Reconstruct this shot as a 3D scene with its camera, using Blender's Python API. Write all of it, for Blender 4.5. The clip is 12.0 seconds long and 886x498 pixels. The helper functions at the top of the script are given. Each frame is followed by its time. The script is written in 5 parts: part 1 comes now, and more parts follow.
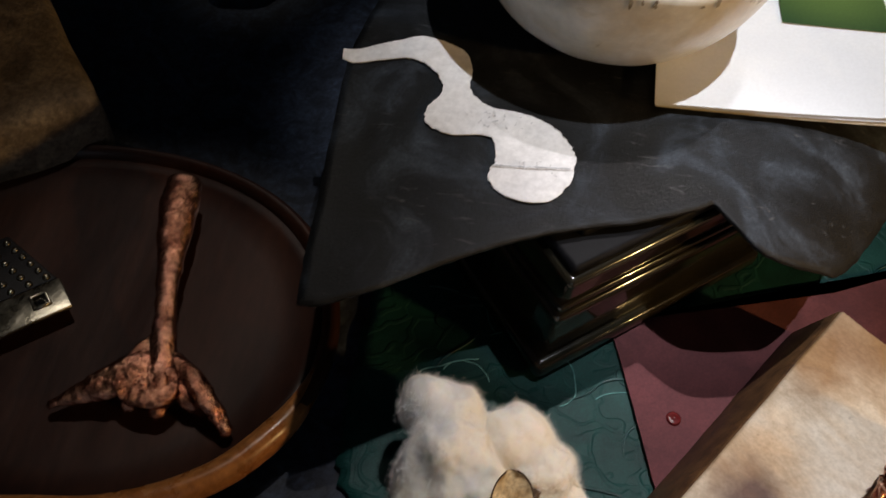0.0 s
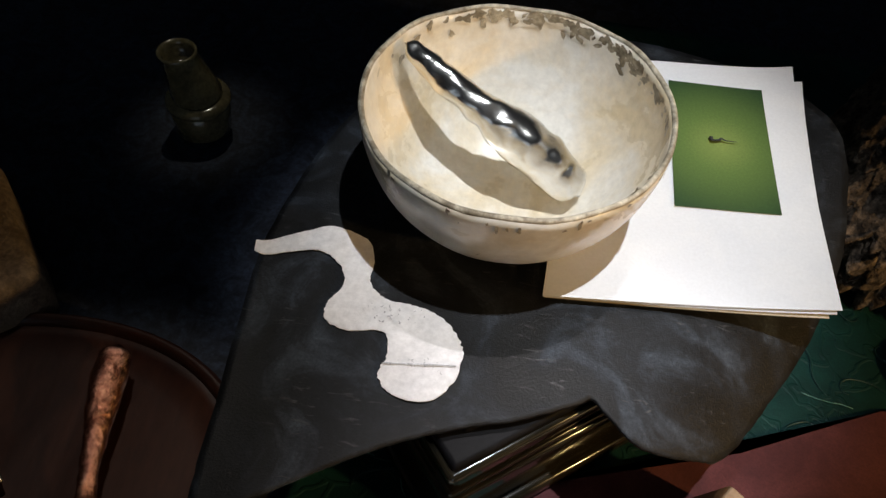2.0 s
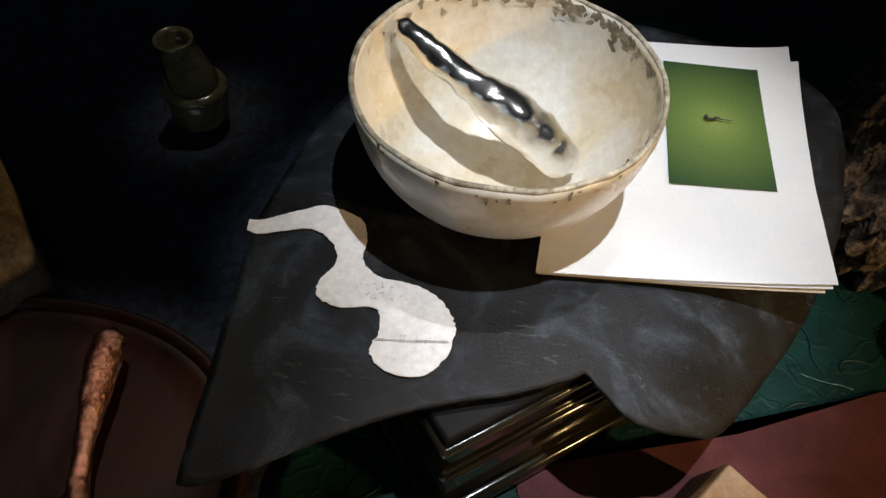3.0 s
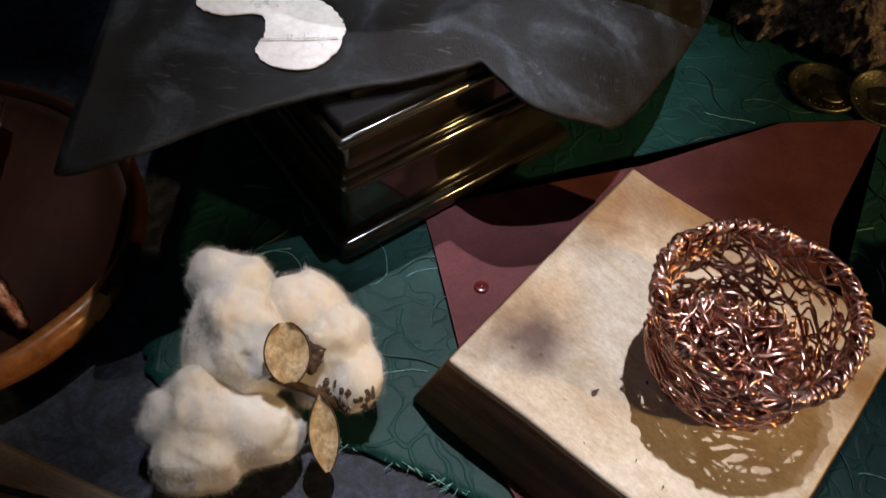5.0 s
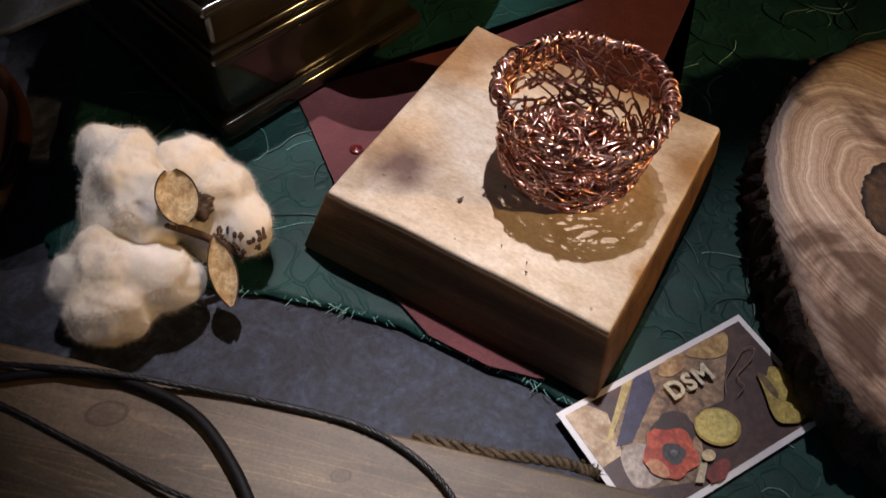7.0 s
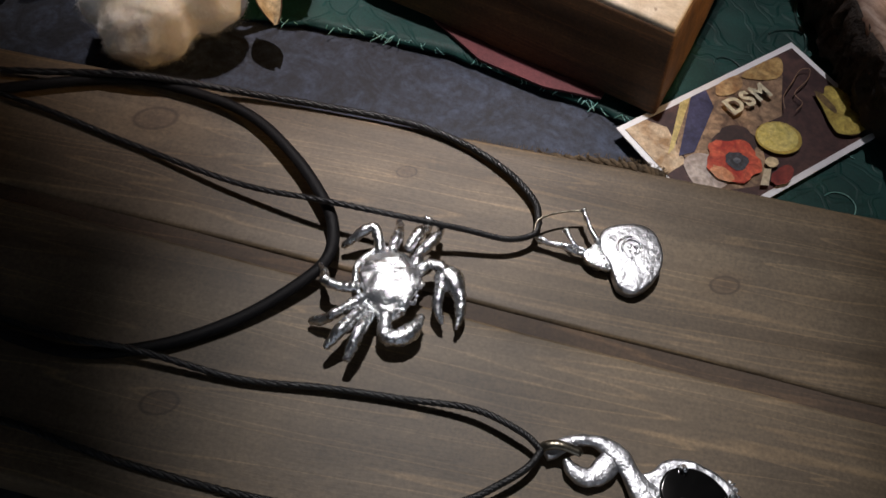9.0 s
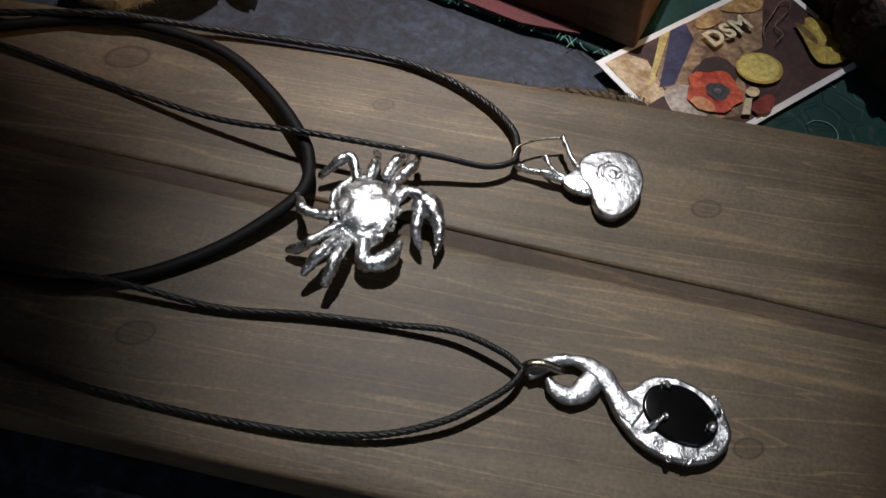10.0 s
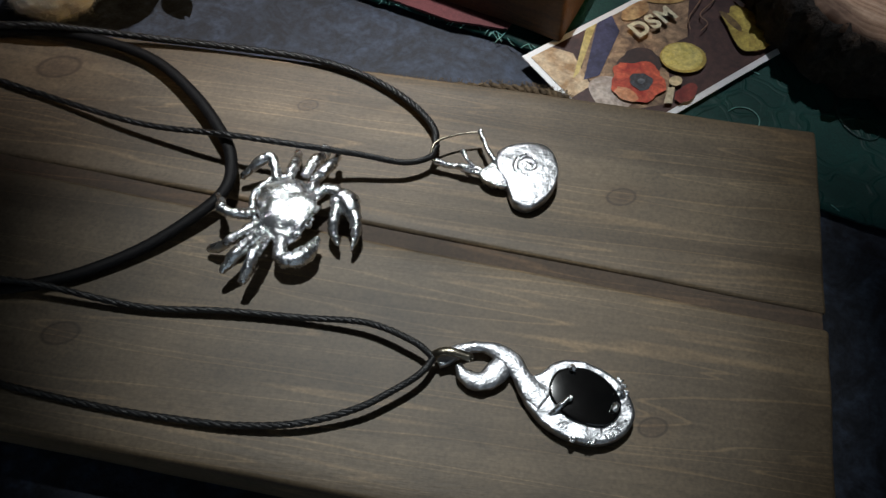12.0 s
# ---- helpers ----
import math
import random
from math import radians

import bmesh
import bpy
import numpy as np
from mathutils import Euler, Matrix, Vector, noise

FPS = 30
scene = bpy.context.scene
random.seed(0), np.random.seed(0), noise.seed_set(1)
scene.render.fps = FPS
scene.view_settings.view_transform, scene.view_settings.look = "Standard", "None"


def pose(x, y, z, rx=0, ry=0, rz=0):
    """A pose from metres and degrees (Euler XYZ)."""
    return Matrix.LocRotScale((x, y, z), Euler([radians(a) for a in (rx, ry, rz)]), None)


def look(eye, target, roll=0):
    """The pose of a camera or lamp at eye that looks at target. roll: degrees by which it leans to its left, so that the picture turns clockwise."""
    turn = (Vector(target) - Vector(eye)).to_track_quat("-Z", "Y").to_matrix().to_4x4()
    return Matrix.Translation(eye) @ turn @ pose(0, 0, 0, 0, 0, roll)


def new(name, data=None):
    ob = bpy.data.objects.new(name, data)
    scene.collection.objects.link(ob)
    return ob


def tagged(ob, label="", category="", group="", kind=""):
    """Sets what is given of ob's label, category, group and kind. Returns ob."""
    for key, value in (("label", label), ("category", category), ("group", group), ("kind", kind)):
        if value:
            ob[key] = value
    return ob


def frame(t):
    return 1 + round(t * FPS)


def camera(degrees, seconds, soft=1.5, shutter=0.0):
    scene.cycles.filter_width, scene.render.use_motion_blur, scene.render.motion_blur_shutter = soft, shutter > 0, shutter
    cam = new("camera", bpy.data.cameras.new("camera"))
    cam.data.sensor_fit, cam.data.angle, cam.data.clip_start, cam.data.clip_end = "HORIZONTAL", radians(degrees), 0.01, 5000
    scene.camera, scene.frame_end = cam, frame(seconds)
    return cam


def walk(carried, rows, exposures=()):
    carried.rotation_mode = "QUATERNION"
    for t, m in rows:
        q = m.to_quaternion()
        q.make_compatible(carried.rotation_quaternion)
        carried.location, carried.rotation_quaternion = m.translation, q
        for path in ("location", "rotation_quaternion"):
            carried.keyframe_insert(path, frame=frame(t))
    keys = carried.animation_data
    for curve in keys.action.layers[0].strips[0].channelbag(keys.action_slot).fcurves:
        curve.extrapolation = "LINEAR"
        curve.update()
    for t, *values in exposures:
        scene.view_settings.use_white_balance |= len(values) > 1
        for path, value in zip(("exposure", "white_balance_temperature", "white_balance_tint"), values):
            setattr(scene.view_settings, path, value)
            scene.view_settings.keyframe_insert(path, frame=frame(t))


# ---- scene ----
cam = camera(55.1, 12.0, soft=1.4, shutter=0.3)
PATH = [
    (0, (0.099, 0.077, 0.316), (0.101, 1.229, -1.319), 8.2),
    (0.5, (0.122, 0.089, 0.329), (0.099, 1.274, -1.282), 6.5),
    (1, (0.139, 0.098, 0.338), (0.103, 1.302, -1.259), 5.9),
    (1.5, (0.139, 0.112, 0.362), (0.094, 1.308, -1.24), 5.8),
    (2, (0.14, 0.117, 0.371), (0.074, 1.337, -1.212), 5.5),
    (2.5, (0.141, 0.116, 0.374), (0.066, 1.342, -1.205), 5.6),
    (3, (0.148, 0.109, 0.363), (0.06, 1.34, -1.211), 4.3),
    (3.2, (0.149, 0.104, 0.363), (0.08, 1.319, -1.223), 4.7),
    (4.8, (0.17, 0.046, 0.306), (0.237, 1.208, -1.321), 6.6),
    (5, (0.173, 0.038, 0.299), (0.241, 1.197, -1.33), 6.2),
    (5.5, (0.185, 0.028, 0.294), (0.309, 1.152, -1.356), 6.9),
    (6, (0.196, 0.014, 0.291), (0.365, 1.143, -1.351), 5.9),
    (6.5, (0.195, -0.007, 0.292), (0.415, 1.146, -1.327), 5.8),
    (7, (0.187, -0.038, 0.288), (0.447, 1.131, -1.314), 5.4),
    (7.5, (0.176, -0.06, 0.285), (0.453, 1.083, -1.333), 5.7),
    (7.7, (0.169, -0.071, 0.279), (0.458, 1.066, -1.34), 5.4),
    (9.3, (0.147, -0.094, 0.228), (0.482, 0.909, -1.47), 8.9),
    (9.5, (0.149, -0.098, 0.226), (0.481, 0.906, -1.472), 8.3),
    (10, (0.15, -0.105, 0.222), (0.49, 0.887, -1.48), 8.1),
    (10.5, (0.152, -0.114, 0.221), (0.487, 0.863, -1.492), 7.2),
    (11, (0.154, -0.116, 0.223), (0.488, 0.87, -1.485), 6.8),
    (11.5, (0.16, -0.117, 0.227), (0.494, 0.871, -1.479), 6.7),
    (12, (0.174, -0.115, 0.23), (0.497, 0.871, -1.479), 5.7),
]
walk(cam, [(t, look(eye, target, roll)) for t, eye, target, roll in PATH],
     exposures=[(0.0, -0.3, 6500, 10), (1.0, -0.26, 6500, 10), (2.5, -0.2, 6500, 8), (5.0, -0.12, 6350, 12), (6.0, -0.07, 6450, 18), (7.5, -0.08, 6850, 20), (9.5, -0.06, 6850, 12), (11.0, -0.06, 6550, 7), (12.0, -0.05, 6450, 4)])

# ---- world and lamps ----
world = bpy.data.worlds.new("world")
world.use_nodes = True
# cool fill that enters only by the added gap in wall_south
world.node_tree.nodes["Background"].inputs[0].default_value = (0.72, 0.84, 1.0, 1)
world.node_tree.nodes["Background"].inputs[1].default_value = 0.5
scene.world = world
scene.view_settings.exposure = 0.0


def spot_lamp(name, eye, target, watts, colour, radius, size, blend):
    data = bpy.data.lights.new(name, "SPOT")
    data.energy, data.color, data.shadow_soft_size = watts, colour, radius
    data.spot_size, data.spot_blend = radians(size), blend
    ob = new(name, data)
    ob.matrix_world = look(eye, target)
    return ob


BOWL_SPOT = spot_lamp("spot_lamp", (0.36, 0.24, 1.7), (0.183, 0.385, 0.0), 121, (0.92, 0.95, 1.0), 0.012, 12.2, 1.0)
NEST_SPOT = spot_lamp("spot_lamp", (0.285, 0.66, 1.5), (0.203, 0.172, 0.0), 90, (1.0, 0.945, 0.96), 0.012, 11.8, 1.0)
BOARD_SPOT = spot_lamp("spot_lamp", (0.285, 0.63, 1.5), (0.222, 0.010, 0.0), 84, (0.95, 0.97, 1.0), 0.012, 9.8, 1.0)
# fill added to brighten the log slice; no lamp is known there
SLICE_FILL = spot_lamp("spot_lamp", (0.43, 0.68, 1.5), (0.400, 0.105, 0.0), 45, (0.98, 0.95, 1.0), 0.012, 8.5, 1.0)
# weak fill, added only so that the bottle shows up
CUP_FILL = spot_lamp("spot_lamp", (0.05, 0.85, 1.5), (-0.03, 0.475, 0.0), 11, (1.0, 0.92, 0.75), 0.012, 4.0, 1.0)
# fill lamp added to bring out glints on the copper foot
TRAY_FILL = spot_lamp("spot_lamp", (0.10, 0.72, 1.5), (-0.012, 0.232, 0.0), 36, (1.0, 0.93, 0.85), 0.012, 8.5, 1.0)
WARM = spot_lamp("side_lamp", (1.12, -0.16, 0.51), (0.25, 0.30, 0.06), 29, (1.0, 0.62, 0.24), 0.03, 29, 1.0)

# ---- materials ----


def nodes_of(name):
    m = bpy.data.materials.new(name)
    m.use_nodes = True
    nt = m.node_tree
    return m, nt, nt.nodes["Principled BSDF"]


def add(nt, kind, **values):
    n = nt.nodes.new(kind)
    for key, value in values.items():
        n.inputs[key.replace("_", " ")].default_value = value
    return n


def ramp(nt, source, stops):
    r = nt.nodes.new("ShaderNodeValToRGB")
    e = r.color_ramp.elements
    while len(e) < len(stops):
        e.new(0.5)
    for el, (p, c) in zip(e, stops):
        el.position, el.color = p, (*c, 1)
    nt.links.new(source, r.inputs[0])
    return r.outputs[0]


def mix(nt, kind, fac, a, b):
    n = nt.nodes.new("ShaderNodeMix")
    n.data_type, n.blend_type = "RGBA", kind
    for sock, v in ((n.inputs[0], fac), (n.inputs[6], a), (n.inputs[7], b)):
        if hasattr(v, "is_output"):
            nt.links.new(v, sock)
        else:
            sock.default_value = v if isinstance(v, float) else (*v, 1)
    return n.outputs[2]


def coords(nt, stretch=(1, 1, 1), turn=0.0, place=(0, 0, 0)):
    c = nt.nodes.new("ShaderNodeTexCoord")
    m = nt.nodes.new("ShaderNodeMapping")
    m.inputs["Scale"].default_value = stretch
    m.inputs["Rotation"].default_value = (0, 0, radians(turn))
    m.inputs["Location"].default_value = place
    nt.links.new(c.outputs["Object"], m.inputs[0])
    return m.outputs[0]


def noise_tex(nt, vec, scale, detail=4.0, rough=0.6, distort=0.0):
    n = add(nt, "ShaderNodeTexNoise", Scale=scale, Detail=detail, Roughness=rough, Distortion=distort)
    nt.links.new(vec, n.inputs["Vector"])
    return n.outputs["Fac"]


def bump(nt, b, height, strength, dist):
    n = add(nt, "ShaderNodeBump", Strength=strength, Distance=dist)
    nt.links.new(height, n.inputs["Height"])
    nt.links.new(n.outputs[0], b.inputs["Normal"])


def surface(name, big, fine, rough=0.6, metal=0.0, s_big=30.0, s_fine=400.0, grain=0.35, relief=0.3, depth=0.0006,
            stretch=(1, 1, 1), turn=0.0, spread=0.15, distort=0.4, coat=0.0, gloss=0.5):
    """Two colours mixed by a large pattern, darkened and lightened by a fine one, with the fine one as relief."""
    m, nt, b = nodes_of(name)
    v = coords(nt, stretch, turn)
    a = noise_tex(nt, v, s_big, 5.0, 0.6, distort)
    f = noise_tex(nt, v, s_fine, 4.0, 0.65)
    base = ramp(nt, a, [(0.36, big), (0.64, fine)])
    shade = ramp(nt, f, [(0.3, (1 - grain,) * 3), (0.7, (1 + grain * 0.4,) * 3)])
    nt.links.new(mix(nt, "MULTIPLY", 1.0, base, shade), b.inputs["Base Color"])
    rr = nt.nodes.new("ShaderNodeMapRange")
    rr.inputs["To Min"].default_value, rr.inputs["To Max"].default_value = max(0.02, rough - spread), min(1, rough + spread)
    nt.links.new(a, rr.inputs[0])
    nt.links.new(rr.outputs[0], b.inputs["Roughness"])
    b.inputs["Metallic"].default_value = metal
    b.inputs["Specular IOR Level"].default_value = gloss
    b.inputs["Coat Weight"].default_value = coat
    b.inputs["Coat Roughness"].default_value = 0.08
    if relief:
        bump(nt, b, f, relief, depth)
    return m


def grained_wood(name, dark, light, turn, rough=0.55, rings=90.0, knots=()):
    """Sawn wood: long streaks along x after the turn, fine fibres, and knots as rings at given places."""
    m, nt, b = nodes_of(name)
    v = coords(nt, (1, 1, 1), turn)
    streak = nt.nodes.new("ShaderNodeMapping")
    streak.inputs["Scale"].default_value = (0.05, 1, 1)
    nt.links.new(v, streak.inputs[0])
    long_ = nt.nodes.new("ShaderNodeMapping")
    long_.inputs["Scale"].default_value = (0.16, 1, 1)
    nt.links.new(v, long_.inputs[0])
    broad = noise_tex(nt, streak.outputs[0], rings * 0.8, 4.0, 0.55, 0.35)
    fibre = noise_tex(nt, long_.outputs[0], rings * 14, 3.0, 0.7)
    grit = noise_tex(nt, v, 900.0, 2.0, 0.6)
    blot = noise_tex(nt, v, 26.0, 5.0, 0.6)
    base = ramp(nt, broad, [(0.3, dark), (0.5, tuple((p + q) / 2 for p, q in zip(dark, light))), (0.7, light)])
    base = mix(nt, "MULTIPLY", 1.0, base, ramp(nt, fibre, [(0.3, (0.84,) * 3), (0.7, (1.08,) * 3)]))
    base = mix(nt, "MULTIPLY", 1.0, base, ramp(nt, grit, [(0.3, (0.76,) * 3), (0.7, (1.16,) * 3)]))
    base = mix(nt, "MULTIPLY", 1.0, base, ramp(nt, blot, [(0.3, (0.66, 0.66, 0.66)), (0.7, (1.2, 1.19, 1.15))]))
    late = noise_tex(nt, streak.outputs[0], rings * 1.5, 1.0, 0.4, 0.5)
    base = mix(nt, "MULTIPLY", 1.0, base, ramp(nt, late, [(0.42, (1, 1, 1)), (0.436, (1.6, 1.53, 1.42)), (0.452, (1, 1, 1)), (0.53, (1, 1, 1)), (0.545, (1.75, 1.66, 1.5)), (0.56, (0.92,) * 3), (0.62, (1, 1, 1))]))
    for x, y, r in knots:
        sub = nt.nodes.new("ShaderNodeVectorMath")
        sub.operation = "SUBTRACT"
        c = nt.nodes.new("ShaderNodeTexCoord")
        nt.links.new(c.outputs["Object"], sub.inputs[0])
        sub.inputs[1].default_value = (x, y, 0)
        sc = nt.nodes.new("ShaderNodeMapping")
        sc.inputs["Rotation"].default_value, sc.inputs["Scale"].default_value = (0, 0, radians(turn)), (0.75, 1.15, 0)
        nt.links.new(sub.outputs[0], sc.inputs[0])
        ln = nt.nodes.new("ShaderNodeVectorMath")
        ln.operation = "LENGTH"
        nt.links.new(sc.outputs[0], ln.inputs[0])
        d = nt.nodes.new("ShaderNodeMath")
        d.operation = "DIVIDE"
        nt.links.new(ln.outputs["Value"], d.inputs[0])
        d.inputs[1].default_value = r * 2
        base = mix(nt, "MULTIPLY", 1.0, base, ramp(nt, d.outputs[0], [(0.0, (0.7, 0.62, 0.56)), (0.34, (0.82, 0.75, 0.68)), (0.41, (0.42, 0.36, 0.31)), (0.48, (1.0, 0.96, 0.9)), (0.75, (1.08, 1.06, 1.03)), (1.0, (1, 1, 1))]))
    nt.links.new(base, b.inputs["Base Color"])
    b.inputs["Roughness"].default_value = rough
    bump(nt, b, fibre, 0.22, 0.0004)
    return m


M_COVER = surface("slate_blue_leather", (0.010, 0.0125, 0.021), (0.044, 0.057, 0.090), 0.65, s_big=55, s_fine=420, grain=0.6, relief=0.6, distort=2.0, gloss=0.35)


def scuffed_leather():
    """Charcoal leather: cloudy wear, a fine grain, and pale rubbed streaks and flecks."""
    m, nt, b = nodes_of("charcoal_leather")
    v = coords(nt)
    cloud = noise_tex(nt, v, 22.0, 5.0, 0.62, 1.4)
    pale = noise_tex(nt, v, 70.0, 4.0, 0.6, 2.0)
    grain = noise_tex(nt, v, 900.0, 3.0, 0.7)
    streak = noise_tex(nt, coords(nt, (0.22, 1, 1), 62), 430.0, 3.0, 0.6, 0.6)
    where = noise_tex(nt, coords(nt, (1, 1, 1), 0, (0.4, 0.1, 0)), 34.0, 3.0, 0.6)
    base = ramp(nt, cloud, [(0.40, (0.0038, 0.0038, 0.0041)), (0.52, (0.0085, 0.0098, 0.0122)), (0.64, (0.032, 0.040, 0.052))])
    base = mix(nt, "MULTIPLY", 1.0, base, ramp(nt, pale, [(0.35, (0.72,) * 3), (0.6, (1.15,) * 3), (0.72, (1.7, 1.66, 1.6))]))
    base = mix(nt, "MULTIPLY", 1.0, base, ramp(nt, grain, [(0.3, (0.62,) * 3), (0.7, (1.25,) * 3)]))
    gate = nt.nodes.new("ShaderNodeMath")
    gate.operation = "MULTIPLY"
    nt.links.new(ramp(nt, streak, [(0.61, (0, 0, 0)), (0.72, (1, 1, 1))]), gate.inputs[0])
    nt.links.new(ramp(nt, where, [(0.48, (0, 0, 0)), (0.62, (0.8,) * 3)]), gate.inputs[1])
    base = mix(nt, "MIX", gate.outputs[0], base, (0.085, 0.085, 0.088))
    nt.links.new(base, b.inputs["Base Color"])
    nt.links.new(ramp(nt, cloud, [(0.3, (0.5,) * 3), (0.7, (0.68,) * 3)]), b.inputs["Roughness"])
    b.inputs["Specular IOR Level"].default_value = 0.3
    bump(nt, b, mix(nt, "ADD", 0.5, grain, pale), 0.45, 0.0007)
    return m


M_SHEET = scuffed_leather()


def brocade():
    """Woven satin with a raised leafy pattern in its relief and a worn sheen on the ridges."""
    m, nt, b = nodes_of("green_brocade")
    v = coords(nt)
    warp = nt.nodes.new("ShaderNodeVectorMath")
    warp.operation = "MULTIPLY_ADD"
    col = add(nt, "ShaderNodeTexNoise", Scale=38.0, Detail=2.0)
    nt.links.new(v, col.inputs["Vector"])
    nt.links.new(col.outputs["Color"], warp.inputs[0])
    warp.inputs[1].default_value = (0.05,) * 3
    nt.links.new(v, warp.inputs[2])
    cells = add(nt, "ShaderNodeTexVoronoi", Scale=48.0)
    cells.feature = "DISTANCE_TO_EDGE"
    nt.links.new(warp.outputs[0], cells.inputs["Vector"])
    ridge = ramp(nt, cells.outputs["Distance"], [(0.0, (0.9,) * 3), (0.035, (1, 1, 1)), (0.085, (0.25,) * 3), (0.3, (0.45,) * 3)])
    weave = noise_tex(nt, v, 1500, 3, 0.7)
    blot = noise_tex(nt, v, 40, 4, 0.6, 0.5)
    base = ramp(nt, blot, [(0.35, (0.005, 0.036, 0.032)), (0.65, (0.009, 0.062, 0.054))])
    base = mix(nt, "MULTIPLY", 1.0, base, ramp(nt, weave, [(0.3, (0.6,) * 3), (0.7, (1.25,) * 3)]))
    nt.links.new(base, b.inputs["Base Color"])
    b.inputs["Roughness"].default_value = 0.55
    b.inputs["Specular IOR Level"].default_value = 0.25
    h = mix(nt, "ADD", 0.25, ridge, weave)
    bump(nt, b, h, 0.38, 0.0013)
    return m


M_CLOTH = brocade()
M_THREAD = surface("pale_green_thread", (0.10, 0.32, 0.29), (0.28, 0.58, 0.54), 0.5, s_big=200, s_fine=1500)
M_RELIEF = surface("dark_green_thread", (0.006, 0.036, 0.033), (0.014, 0.07, 0.062), 0.42, s_big=200, s_fine=1500)
M_RED = surface("maroon_felt", (0.10, 0.022, 0.026), (0.155, 0.042, 0.046), 0.8, s_big=40, s_fine=900, grain=0.25)
M_RIVET = surface("red_enamel", (0.12, 0.012, 0.012), (0.16, 0.02, 0.02), 0.18, s_big=300, s_fine=900, relief=0)
M_LACQUER = surface("black_lacquer", (0.010, 0.009, 0.006), (0.022, 0.018, 0.010), 0.13, s_big=40, s_fine=600, relief=0.05, spread=0.05, coat=0.5)
M_PANEL = surface("matt_black_lacquer", (0.006, 0.006, 0.007), (0.012, 0.012, 0.014), 0.55, s_big=60, s_fine=600, relief=0.1, gloss=0.08)
M_PAPER = surface("white_paper", (0.74, 0.76, 0.8), (0.8, 0.81, 0.83), 0.75, s_big=25, s_fine=700, grain=0.05, relief=0.1)
M_PAPERTAN = surface("cream_paper", (0.6, 0.5, 0.36), (0.68, 0.6, 0.46), 0.8, s_big=25, s_fine=700, grain=0.1)
M_SNAKE = surface("worn_white_card", (0.79, 0.78, 0.79), (0.87, 0.86, 0.87), 0.7, s_big=60, s_fine=330, grain=0.16, relief=0.15)
M_INK = surface("grey_ink", (0.02, 0.02, 0.02), (0.05, 0.05, 0.05), 0.7)
M_FOLD = surface("pencil_grey", (0.34, 0.34, 0.36), (0.58, 0.58, 0.6), 0.8, s_big=150)
# the amber tone puts warm reflected light into the ivory glaze
M_BOWL = surface("ivory_glaze", (0.72, 0.60, 0.40), (0.86, 0.84, 0.79), 0.3, s_big=24, s_fine=260, grain=0.12, relief=0.06, coat=0.3)
M_BOWLRIM = surface("chipped_rim", (0.22, 0.18, 0.12), (0.6, 0.54, 0.42), 0.6, s_big=130, s_fine=500, grain=0.4)
M_SILVER = surface("polished_silver", (0.86, 0.84, 0.79), (0.93, 0.91, 0.87), 0.19, 1.0, s_big=60, s_fine=150, grain=0.1, relief=0.3, depth=0.001, spread=0.05)
M_CAST = surface("cast_silver", (0.78, 0.79, 0.81), (0.92, 0.93, 0.95), 0.27, 1.0, s_big=240, s_fine=520, grain=0.25, relief=0.75, depth=0.0007, spread=0.1)
M_DULL = surface("rubbed_silver", (0.60, 0.61, 0.64), (0.84, 0.85, 0.89), 0.39, 1.0, s_big=260, s_fine=560, grain=0.35, relief=0.6, depth=0.0007, spread=0.1)
M_STONE = surface("black_onyx", (0.004, 0.004, 0.004), (0.008, 0.007, 0.007), 0.06, relief=0, coat=0.4)
M_COPPER = surface("copper_wire", (0.54, 0.26, 0.20), (0.90, 0.59, 0.51), 0.24, 1.0, s_big=90, s_fine=700, grain=0.3, relief=0.15)
M_HAMMER = surface("hammered_copper", (0.32, 0.115, 0.07), (0.70, 0.34, 0.23), 0.2, 1.0, s_big=150, s_fine=430, grain=0.45, relief=0.85, depth=0.0014, spread=0.06)
M_CORD = surface("black_waxed_cord", (0.005, 0.005, 0.006), (0.012, 0.012, 0.013), 0.38, s_big=300, s_fine=1500, relief=0.4)
M_LEATHER = surface("black_leather_cord", (0.004, 0.004, 0.005), (0.009, 0.008, 0.009), 0.6, gloss=0.2, s_big=200, s_fine=900, relief=0.3)
M_COTTON = surface("raw_cotton", (0.78, 0.71, 0.58), (0.87, 0.86, 0.83), 0.95, s_big=30, s_fine=520, grain=0.05, relief=0.1, depth=0.0005)
for _n in (M_COTTON,):
    _p = _n.node_tree.nodes["Principled BSDF"]
    _p.inputs["Subsurface Weight"].default_value = 0.6
    _p.inputs["Subsurface Radius"].default_value = (1.0, 0.8, 0.6)
    _p.inputs["Subsurface Scale"].default_value = 0.004
M_LINT = surface("cotton_lint", (0.82, 0.77, 0.67), (0.87, 0.86, 0.83), 0.95, s_big=45, s_fine=300, grain=0.1, relief=0)
M_BRACT = surface("dry_bract", (0.42, 0.28, 0.13), (0.70, 0.56, 0.34), 0.6, s_big=150, s_fine=500, grain=0.5, relief=0.5)
M_HUSK = surface("brown_husk", (0.03, 0.018, 0.01), (0.11, 0.06, 0.03), 0.7, s_big=150, s_fine=500, grain=0.4)
M_TRAY = surface("dark_red_wood", (0.016, 0.0055, 0.0035), (0.032, 0.011, 0.006), 0.35, s_big=26, s_fine=300, stretch=(1, 0.25, 1), relief=0.1, gloss=0.3)
# tray rim as it looks where light falls on it
M_TRAYRIM = surface("amber_lit_rim", (0.26, 0.09, 0.022), (0.42, 0.17, 0.05), 0.28, s_big=50, s_fine=300, relief=0.15)
